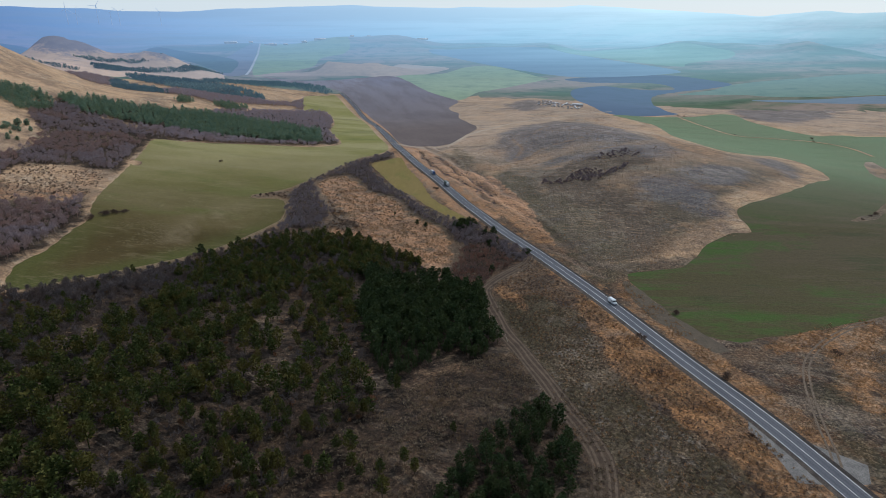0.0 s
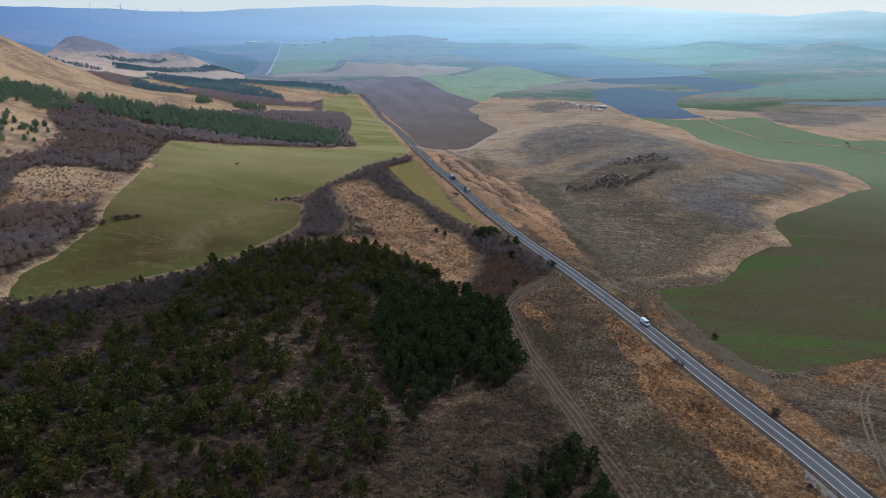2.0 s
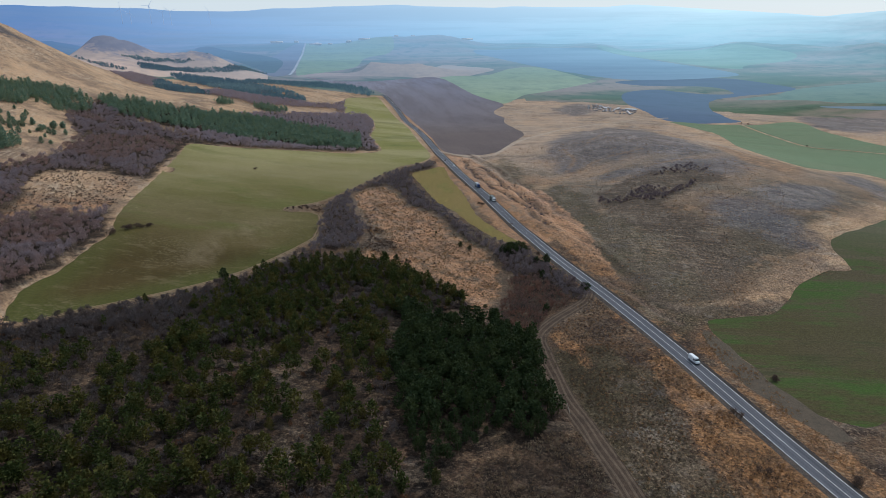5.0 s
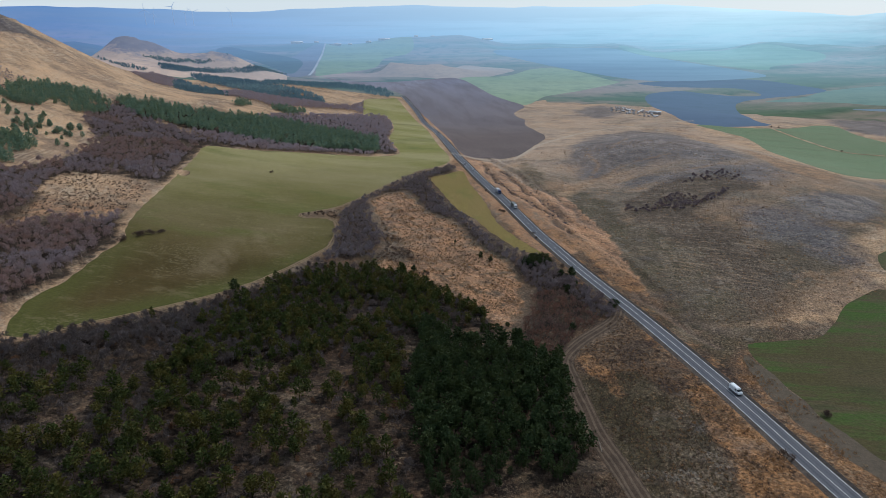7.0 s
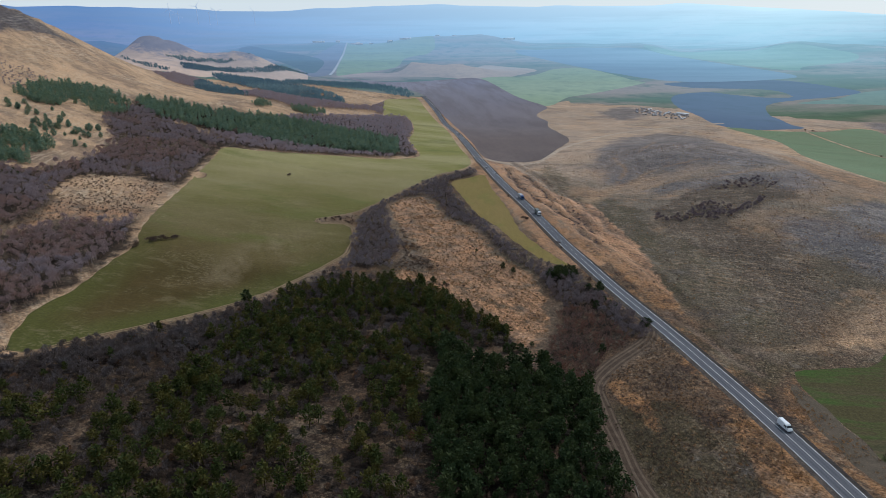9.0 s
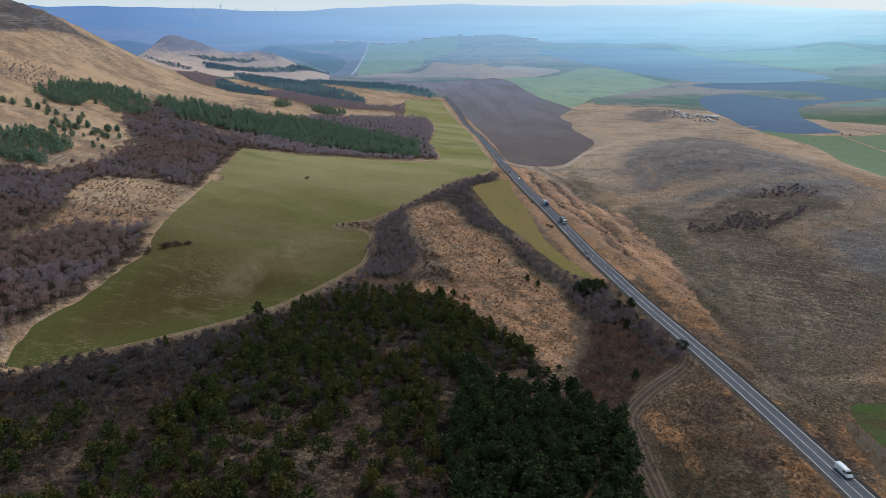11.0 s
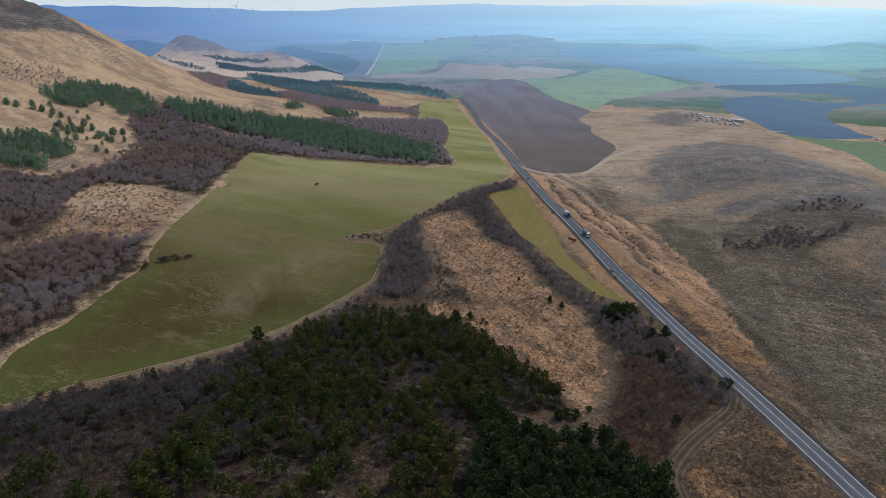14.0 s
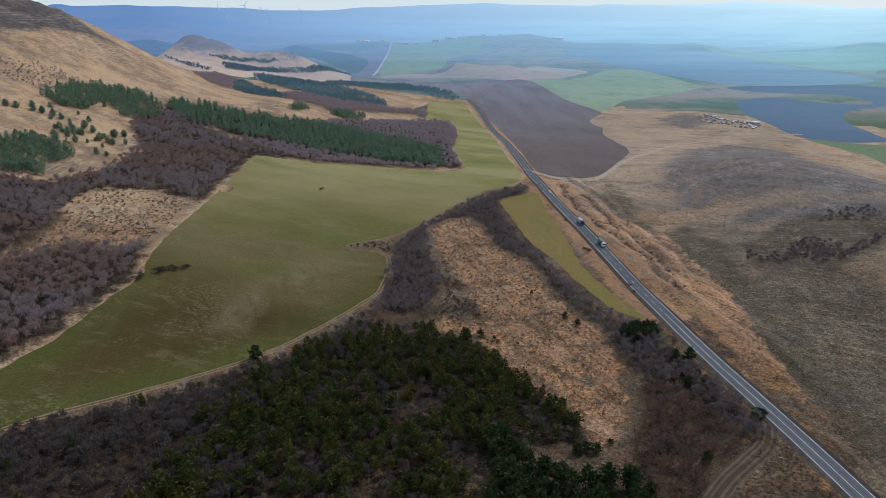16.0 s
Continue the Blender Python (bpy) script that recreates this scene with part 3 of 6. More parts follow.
FAR_BARE_W = [(-465, 1160), (-501, 1348), (-438, 1295), (-388, 1194), (-364, 1071), (-392, 1064)]
HEATH_C = [(235, 420), (263, 416), (268, 395), (266, 368), (263, 347), (243, 321), (240, 342), (230, 360), (223, 378), (224, 403)]
HEATH_D = [(274, 435), (320, 457), (348, 446), (330, 410), (290, 382), (268, 392)]
OLIVE = [(159, 521), (165, 477), (160, 433), (154, 370), (148, 325), (121, 328), (123, 364), (126, 404), (127, 442), (128, 490), (116, 610), (133,
    645), (140, 585), (149, 545)]
RUST_R = [(84, 691), (99, 660), (111, 582), (124, 536), (139, 509), (138, 456), (141, 415), (135, 368), (132, 331), (127, 318), (120, 327), (118,
    368), (112, 418), (105, 490), (93, 577)]
RUST_L = [(105, 232), (123, 236), (125, 193), (124, 156), (125, 130), (126, 110), (126, 97), (106, 100), (106, 119), (101, 135), (99, 152), (96, 171),
    (102, 195)]
RUST_P = [(73, 258), (80, 265), (80, 252), (84, 247), (83, 228), (80, 226), (78, 237), (74, 248)]
RUST_S = [(146, 264), (144, 222), (141, 176), (142, 149), (143, 130), (141, 117), (131, 113), (130, 133), (130, 161), (131, 200), (132, 242)]
MARGIN = [(143, 255), (145, 239), (144, 217), (145, 201), (147, 186), (147, 174), (141, 174), (137, 189), (134, 205), (134, 221), (138, 244)]
MEADOW = [(66, 246), (94, 244), (104, 216), (94, 169), (96, 148), (100, 129), (101, 110), (97, 97), (66, 101), (66, 121), (67, 151), (67, 190)]
LAYBY = [(119, 126), (129, 134), (132, 120), (137, 114), (142, 106), (136, 100), (116, 103), (119, 112)]
HILL_BUSH = [(163, 454), (172, 466), (184, 457), (209, 475), (225, 468), (221, 452), (248, 468), (251, 464), (236, 451), (216, 441), (199, 431), (195, 445), (177, 441)]
HILL_BUSH2 = [(245, 515), (269, 520), (283, 511), (272, 500), (246, 501)]
HILL_BUSH3 = [(230, 512), (252, 507), (280, 500), (278, 491), (248, 492), (228, 500)]
GULLY_A = [(91, 655), (91, 631), (92, 600), (96, 570), (101, 540), (108, 510), (115, 481), (116, 450), (118, 425)]
GULLY_B = [(104, 620), (109, 576), (111, 547), (116, 520), (120, 496), (121, 470), (124, 449)]
GULLY_C = [(124, 322), (125, 312), (126, 299), (129, 288), (133, 276), (136, 262)]
GULLY_D = [(118, 600), (124, 560), (131, 520), (134, 480), (135, 440)]
SINGLE_PINES = [(-401, 646), (-395, 649), (-386, 657), (-380, 659), (-386, 680), (-371, 660), (-365, 661), (-351, 635), (-353, 654), (-344, 642),
    (-340, 651), (-332, 651), (-320, 633), (-319, 645), (-315, 655), (-311, 663), (-301, 645), (-307, 636), (-311, 636), (-308, 622), (-321, 623),
    (-326, 616), (-339, 611), (-342, 631), (-302, 602), (-296, 606), (-348, 597), (-338, 623), (-336, 637), (-358, 593), (-347, 585)]
LOW_PINES = [(39, 287), (42, 289), (45, 288), (56, 269), (53, 266), (108, 309), (57, 270), (79, 284), (46, 277), (80, 372), (82, 374), (85, 371), (88, 370), (75, 373), (77, 371), (77, 376), (80, 377), (84, 377), (86, 374), (90, 376), (91, 373), (83, 369), (79, 368), (92, 351), (94, 348), (97, 349), (96, 337), (98,
    334), (90, 330), (99, 329), (90, 337), (105, 306), (106, 309)]
SCRUB_PINES = [(10, 372), (9, 339), (6, 338), (16, 370), (52, 392), (39, 423), (51, 293), (13, 341), (57, 385)]
LONE_TREE = [(-84, 339)]
ISLE = [(-163, 415), (-160, 417), (-158, 420), (-155, 422), (-153, 425), (-151, 427), (-167, 407), (-168, 404)]
LONE_BUSH = [(-118, 608)]
NEAR_BUSH = [(17, 365), (19, 349), (26, 365), (71, 403), (14, 366), (146, 212), (133, 156), (118, 191), (117, 123), (146, 212), (132, 156), (187, 165), (109, 163), (97, 366), (83, 484), (81, 488), (94,
    430), (94, 421)]
NEAR_PINES = [(-2, 129), (5, 119), (12, 123), (14, 119), (0, 119), (-2, 123), (-5, 113), (5, 111), (-6, 131), (-14, 140), (28, 136), (-6, 196), (-13,
    123), (14, 162), (-29, 140), (-37, 117), (-34, 165), (-20, 122), (-34, 191), (-16, 133), (-9, 120)]
FAR_ROAD = [(-246, 1792), (-262, 2050), (-286, 2354), (-318, 2767), (-365, 3361)]
GREEN3 = [(-236, 1857), (-348, 3261), (-174, 3363), (48, 3364), (78, 2843), (-41, 2490), (-70, 2092), (-163, 1911)]
MAUVE3 = [(-424, 2457), (-360, 3167), (-261, 1942), (-305, 1732)]
GREEN4 = [(1049, 2895), (1301, 2862), (1511, 2745), (1691, 2516), (1638, 2279), (1289, 2044), (1169, 1919), (1091, 2235)]
GREEN5 = [(801, 1296), (911, 1331), (1026, 1408), (1270, 1503), (1684, 1603), (2278, 1514), (1916, 1264), (1242, 1167), (1009, 1182), (919, 1254)]
DARK5 = [(904, 1173), (1041, 1135), (1225, 1150), (1712, 1123), (1566, 1022), (1120, 1046), (975, 1106)]
HOUSES = [(-571, 3704), (-511, 3524), (-504, 3768), (-462, 3582), (-438, 3835), (-287, 3469), (-261, 3525), (-220, 3525), (-195, 3469), (-155, 3583),
    (56, 3976), (88, 3836), (680, 4655), (-549, 3467), (22, 1885), (-631, 3259)]
STREAM_R = [(547, 876), (545, 809), (549, 733), (592, 707), (629, 679), (647, 641), (639, 594)]
BANK_R = [(600, 567), (616, 571), (602, 539), (598, 513), (561, 479), (545, 486), (553, 508)]
BANK_S = [(336, 316), (357, 327), (372, 333), (412, 361), (411, 354), (374, 328), (355, 318)]
BARE_PATCH = [(-195, 583), (-195, 592), (-192, 595), (-187, 591), (-184, 582), (-185, 575), (-190, 575)]
SLOPE_SCRUB = [(-526, 741), (-500, 783), (-479, 802), (-440, 806), (-416, 785), (-413, 729), (-433, 714), (-458, 720), (-474, 674)]
GAP_A = [(19, 286), (33, 294), (40, 288), (52, 282), (56, 274), (39, 272), (27, 276)]
GAP_B = [(-25, 306), (-13, 317), (-3, 320), (-2, 310), (-14, 298), (-22, 296)]
GAP_C = [(3, 273), (10, 277), (11, 268), (7, 258), (3, 263)]
RUST_T = [(162, 180), (193, 189), (224, 193), (240, 190), (165, 121), (163, 133), (183, 169), (162, 167)]
BROWN = [(172, 473), (189, 487), (225, 515), (270, 530), (288, 506), (271, 461), (233, 445), (205, 424), (210, 389), (212, 356), (188, 320), (167,
    332), (163, 382), (166, 431)]
WOOD_FAR3 = [(-282, 1290), (-244, 1588), (-133, 1578), (-22, 1416), (-3, 1336), (-25, 1296), (-90, 1353), (-154, 1318), (-215, 1284)]
WOOD_FAR4 = [(-533, 1461), (-502, 1477), (-459, 1581), (-390, 1630), (-340, 1760), (-300, 1754), (-361, 1621), (-426, 1557), (-460, 1424), (-503, 1412)]
WOOD_FAR5 = [(-596, 1556), (-570, 1592), (-526, 1622), (-445, 1631), (-455, 1616), (-517, 1595), (-559, 1562), (-586, 1547)]
FAR_BARE = [(-304, 1095), (-276, 1132), (-212, 1098), (-157, 1108), (-121, 1116), (-83, 1160), (-63, 1218), (-55, 1082), (-80, 1109), (-114, 1069), (-152, 988), (-182, 948), (-204, 975), (-242, 998), (-286, 1033)]
PINE_CLUMP = [(-238, 928), (-229, 938), (-208, 943), (-203, 915), (-225, 906)]
PINE_CLUMP2 = [(-184, 941), (-162, 946), (-133, 961), (-130, 918), (-153, 900), (-171, 913)]
TAN_HILL = [(-227, 1788), (-162, 1901), (-46, 1859), (20, 1990), (83, 1980), (138, 1901), (226, 2143), (284, 2100), (374, 1958), (209, 1718), (63, 1763), (-91, 1794)]
LANE_A = [(-26, 273), (-16, 259), (-17, 230), (-20, 209), (-23, 183), (-24, 164), (-25, 152), (-33, 152), (-33, 172), (-37, 184), (-34, 205), (-41, 232), (-33, 247)]
LANE_B = [(-117, 202), (-111, 208), (-102, 223), (-93, 250), (-88, 239), (-95, 228), (-96, 212), (-108, 202), (-115, 198)]
LANE_C = [(-14, 221), (-3, 230), (5, 207), (11, 203), (9, 182), (-3, 171), (-6, 177), (-5, 196)]
LANE_D = [(-69, 230), (-66, 252), (-60, 263), (-42, 257), (-40, 249), (-48, 240), (-56, 226)]
LANE_E = [(-106, 226), (-97, 239), (-92, 242), (-88, 234), (-98, 228), (-103, 222)]
WOOD_PLAIN = [(-851, 3063), (-649, 2843), (-461, 2638), (-348, 2357), (-310, 1994), (-320, 1899), (-399, 2088), (-493, 2305), (-617, 2513), (-437, 1684)]
GREY_SCRUB = [(-18, 480), (-9, 470), (6, 425), (16, 392), (-2, 385), (-14, 392), (-8, 436)]
WEST_FLOOR = [(-170, 248), (-100, 296), (-60, 345), (-60, 250), (-90, 240), (-104, 208), (-116, 188), (-139, 175), (-122, 140), (-150, 95), (-300, 150), (-300, 230), (-260, 296), (-178, 252)]
BALD = [(-117, 365), (-114, 398), (-106, 427), (-91, 451), (-75, 461), (-73, 435), (-81, 405), (-89, 387), (-99, 362)]
WOOD_R = [(-689, 1527), (-603, 1422), (-545, 1399), (-519, 1385), (-519, 1363), (-570, 1375), (-655, 1468)]
BROWN_M = [(-514, 754), (-511, 798), (-487, 815), (-459, 808), (-422, 795), (-415, 745), (-436, 727), (-452, 711), (-448, 664)]
GOLD = [(134, 549), (153, 559), (161, 541), (143, 514), (130, 520), (168, 565), (191, 579), (219, 568), (181, 563), (169, 547)]
HEATH_M = [(-567, 831), (-544, 869), (-529, 909), (-515, 941), (-502, 979), (-486, 1007), (-494, 1008), (-525, 1003), (-568, 1002), (-588, 983),
    (-596, 931), (-611, 895)]
MORE_PINES = [(-367, 650), (-363, 659), (-353, 633), (-345, 629), (-349, 647), (-338, 633), (-341, 654), (-333, 637), (-337, 623), (-342, 614), (-331,
    649), (-365, 730), (-371, 711), (-364, 685), (-380, 747), (-348, 674), (-403, 649), (-397, 652), (-394, 668), (-380, 659), (-318, 656), (-311,
    663), (-349, 598), (-343, 600), (-352, 581), (-318, 636)]
HEATH_E = [(328, 1127), (395, 1206), (422, 1188), (396, 1065), (339, 1010), (316, 1055)]
HEATH_F = [(772, 1058), (873, 1122), (927, 1116), (954, 1048), (960, 992), (836, 891), (720, 815), (663, 831), (654, 871)]
HEATH_G = [(396, 499), (452, 538), (428, 485), (395, 433), (375, 412), (382, 440), (391, 475)]
BROWN2 = [(159, 416), (199, 428), (212, 397), (218, 376), (203, 327), (162, 271), (136, 278), (137, 316), (139, 357)]
LATTICE = np.array(SWELLS)


def land(x, y):
    """The height of the ground."""
    x, y = np.atleast_1d(np.asarray(x, float)), np.atleast_1d(np.asarray(y, float))
    z = -65 + 62 / (1 + np.exp(np.clip((y - 330) / 130, -30, 30)))
    z = z + 120 / (1 + np.exp(np.clip((x + 520) / 90, -30, 30))) * np.exp(-((y - 850) / 550) ** 2)
    for mx, my, up, wx, wy in MOUNTS:
        z = z + up * np.exp(-((x - mx) / wx) ** 2 - ((y - my) / wy) ** 2)
    gx, gy = np.exp(-((x[:, None] - (-580 + 165 * np.arange(9))) ** 2) / 44104.5), np.exp(-((y[:, None] - (-20 + 165 * np.arange(9))) ** 2) / 44104.5)
    z = z + ((gx @ LATTICE) * gy).sum(1)
    z = z + 0.35 * np.sin(x / 17 + 1.3 * np.sin(y / 41)) * np.sin(y / 23 + 0.7)
    crag = np.clip((z - 70) / 25, 0, 1) * (x < -380) * (y > 500) + 1.6 * np.exp(-((x + 560) / 150) ** 2 - ((y - 1645) / 90) ** 2)
    z = z + crag * (2.2 * np.sin(x / 9 + 2 * np.sin(y / 21)) * np.sin(y / 11 + np.sin(x / 17)) + 1.4 * np.sin(x / 4.3 + y / 6.1))
    # rain gullies down the roadside slope
    lane = x - np.interp(y, (290, 380, 500, 630, 720), (126, 121, 112, 101, 84))
    z = z + 1.25 * np.sin(lane / 1.9 + 1.4 * np.sin(y / 33)) * np.clip(1 - np.abs(lane - 12) / 13, 0, 1) * np.clip((y - 300) / 40, 0, 1) * np.clip((710 - y) / 40, 0, 1)
    for line, deep, wide in ((GULLY_A, 2.6, 2.2), (GULLY_B, 2.0, 2.0), (GULLY_C, 1.2, 1.6), (GULLY_D, 1.0, 2.2)):
        near = (x > 80) & (x < 150) & (y > 240) & (y < 680)
        if near.any():
            z[near] -= deep * np.exp(-(away(line, x[near] + 1.6 * np.sin(y[near] / 7.0), y[near], False) / wide) ** 2)
    # the rim of far hills
    r, s = np.hypot(x, y), x / np.maximum(y, 300)
    crest = 185 + 22 * np.sin(5 * s + 0.5) + 12 * np.sin(13 * s + 2) + 6 * np.sin(31 * s) + 25 * np.exp(-((s + 0.42) / 0.16) ** 2) + 30 * np.exp(-((s + 0.635) / 0.03) ** 2) + 7 * np.sin(47 * s + 1) * np.sin(19 * s)
    t = np.clip((r - 3500) / 1100, 0, 1)
    low = np.clip((r - 2700) / 500, 0, 1) * np.clip((3700 - r) / 500, 0, 1)
    return z + np.where(y > 0, crest * t * t * (3 - 2 * t) + low * (26 + 22 * np.sin(9 * s + 1) + 14 * np.sin(23 * s) + 7 * np.sin(51 * s + 2)), 0)


def inside(poly, x, y):
    """Which of the places lie inside an outline."""
    px, py = np.array(poly, float).T
    hit = np.zeros(len(x), bool)
    for (ax, ay), (bx, by) in zip(zip(px, py), zip(np.roll(px, -1), np.roll(py, -1))):
        if ay != by:
            hit ^= ((ay > y) != (by > y)) & (x < (bx - ax) * (y - ay) / (by - ay) + ax)
    return hit


def away(poly, x, y, closed=True):
    """The distance from the places to an outline."""
    p = np.array(poly, float)
    q = np.roll(p, -1, 0) if closed else p[1:]
    best = np.full(len(x), 1e9)
    for a0, b0 in zip(p if closed else p[:-1], q):
        d = b0 - a0
        u = np.clip(((x - a0[0]) * d[0] + (y - a0[1]) * d[1]) / max(d @ d, 1e-6), 0, 1)
        best = np.minimum(best, np.hypot(x - a0[0] - u * d[0], y - a0[1] - u * d[1]))
    return best


def within(poly, x, y, soft=6.0):
    """1 inside an outline, 0 outside, with a soft edge."""
    d = away(poly, x, y) * np.where(inside(poly, x, y), 1, -1)
    return np.clip(d / soft + 0.5, 0, 1)


def curve(points, step, closed=False):
    """A smooth line through the points, at even steps."""
    p = np.array(points, float)
    n = len(p)
    got = []
    for i in range(n if closed else n - 1):
        q = [p[(i + k) % n] if closed else p[min(max(i + k, 0), n - 1)] for k in (-1, 0, 1, 2)]
        m = max(1, int(np.hypot(*(q[2] - q[1])) / step))
        for u in np.arange(m) / m:
            got.append(0.5 * (2 * q[1] + (q[2] - q[0]) * u + (2 * q[0] - 5 * q[1] + 4 * q[2] - q[3]) * u * u + (3 * q[1] - q[0] - 3 * q[2] + q[3]) * u ** 3))
    if not closed:
        got.append(p[-1])
    return np.array(got)


def mesh(name, verts, faces, material, smooth=False, extra=None):
    """A mesh from arrays of places and of triangles."""
    me = bpy.data.meshes.new(name)
    verts, faces = np.asarray(verts, np.float32), np.asarray(faces, np.int32)
    me.vertices.add(len(verts))
    me.vertices.foreach_set("co", verts.ravel())
    k = faces.shape[1]
    me.loops.add(faces.size)
    me.loops.foreach_set("vertex_index", faces.ravel())
    me.polygons.add(len(faces))
    me.polygons.foreach_set("loop_start", np.arange(len(faces), dtype=np.int32) * k)
    me.polygons.foreach_set("loop_total", np.full(len(faces), k, np.int32))
    if smooth:
        me.polygons.foreach_set("use_smooth", np.ones(len(faces), bool))
    for key, values in (extra or {}).items():
        at = me.attributes.new(key, "FLOAT", "POINT")
        at.data.foreach_set("value", np.asarray(values, np.float32))
    me.materials.append(material)
    me.update(calc_edges=True)
    me.validate()
    return me


def part(name, me, parent=None, label=""):
    ob = new(name, me)
    ob.parent = parent
    return tagged(ob, label) if label else ob


# ---- ground: one sheet, cut along the outlines of the fields ----
FIELDS = [  # name, outline, material, label
    ("grass_bank", BANK_R, GRASS, "pale dry grass bank between green fields"),
    ("grass_island", BANK_S, GRASS, "strip of dry grass and bushes in the barley"),
    ("layby", LAYBY, gravel("layby_gravel", (0.13, 0.12, 0.112), (0.21, 0.195, 0.18)), "worn grey gravel layby beside the road"),
    ("earth_lane", MARGIN, gravel("lane_earth", (0.08, 0.064, 0.046), (0.112, 0.087, 0.062)), "strip of bare brown earth between verge and barley"),
    ("bare_patch", BARE_PATCH, GRASS, "pale bare round patch in the wheat"),
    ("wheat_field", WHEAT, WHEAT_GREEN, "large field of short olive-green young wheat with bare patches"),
    ("cereal_strip", STRIP, STRIP_GREEN, "narrow yellow-green strip of thin cereal beside the road"),
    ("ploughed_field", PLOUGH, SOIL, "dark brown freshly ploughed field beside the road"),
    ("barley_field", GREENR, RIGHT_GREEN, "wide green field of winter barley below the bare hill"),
]
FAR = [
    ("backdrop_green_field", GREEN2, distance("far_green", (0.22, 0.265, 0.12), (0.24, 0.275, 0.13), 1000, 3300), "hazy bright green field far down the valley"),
    # the blue of haze is put into this soil's base colour as well
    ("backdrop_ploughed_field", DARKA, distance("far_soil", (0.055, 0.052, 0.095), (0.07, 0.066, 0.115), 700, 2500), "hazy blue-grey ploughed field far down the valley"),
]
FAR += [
    # base colour bluer than bare soil, again to stand in for haze
    ("backdrop_tilled_field", DARKB, distance("far_tilled", (0.036, 0.04, 0.085), (0.045, 0.05, 0.105), 350, 6200), "hazy dark blue-grey ploughed field curving round a pale grassy spit"),
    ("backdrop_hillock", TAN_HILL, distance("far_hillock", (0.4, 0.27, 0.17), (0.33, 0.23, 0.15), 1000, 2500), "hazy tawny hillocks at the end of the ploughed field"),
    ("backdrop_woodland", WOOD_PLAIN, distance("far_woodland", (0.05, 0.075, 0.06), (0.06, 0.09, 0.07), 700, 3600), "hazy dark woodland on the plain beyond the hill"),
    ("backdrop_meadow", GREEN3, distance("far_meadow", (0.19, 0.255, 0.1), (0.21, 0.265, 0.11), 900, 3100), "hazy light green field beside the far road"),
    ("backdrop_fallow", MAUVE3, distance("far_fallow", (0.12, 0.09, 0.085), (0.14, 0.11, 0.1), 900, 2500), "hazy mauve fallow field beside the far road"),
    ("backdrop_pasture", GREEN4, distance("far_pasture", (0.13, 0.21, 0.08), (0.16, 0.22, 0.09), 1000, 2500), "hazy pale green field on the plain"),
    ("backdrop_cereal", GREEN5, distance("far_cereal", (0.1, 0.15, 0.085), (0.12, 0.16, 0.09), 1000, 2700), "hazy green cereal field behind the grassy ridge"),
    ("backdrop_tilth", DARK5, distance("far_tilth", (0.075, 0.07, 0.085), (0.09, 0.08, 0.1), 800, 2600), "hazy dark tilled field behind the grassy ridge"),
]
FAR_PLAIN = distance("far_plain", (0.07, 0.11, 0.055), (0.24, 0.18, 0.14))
ZONES = FIELDS + FAR
SOUTH = WHEAT[WHEAT.index(next(p for p in WHEAT if 15 < p[0] < 30 and 640 < p[1] < 670)):-1]   # the side with the track
SLOPE = [(60, 100), (125, 80), (128, 180), (122, 280), (105, 300), (70, 258), (68, 180)]
RIGHT_SLOPE = [(112, 330), (150, 262), (240, 300), (300, 430), (330, 520), (270, 640), (180, 690), (120, 690), (100, 640), (108, 480)]
GLADE = [(5, 110), (40, 90), (66, 100), (64, 190), (40, 182), (12, 160), (-30, 150), (-30, 110)]


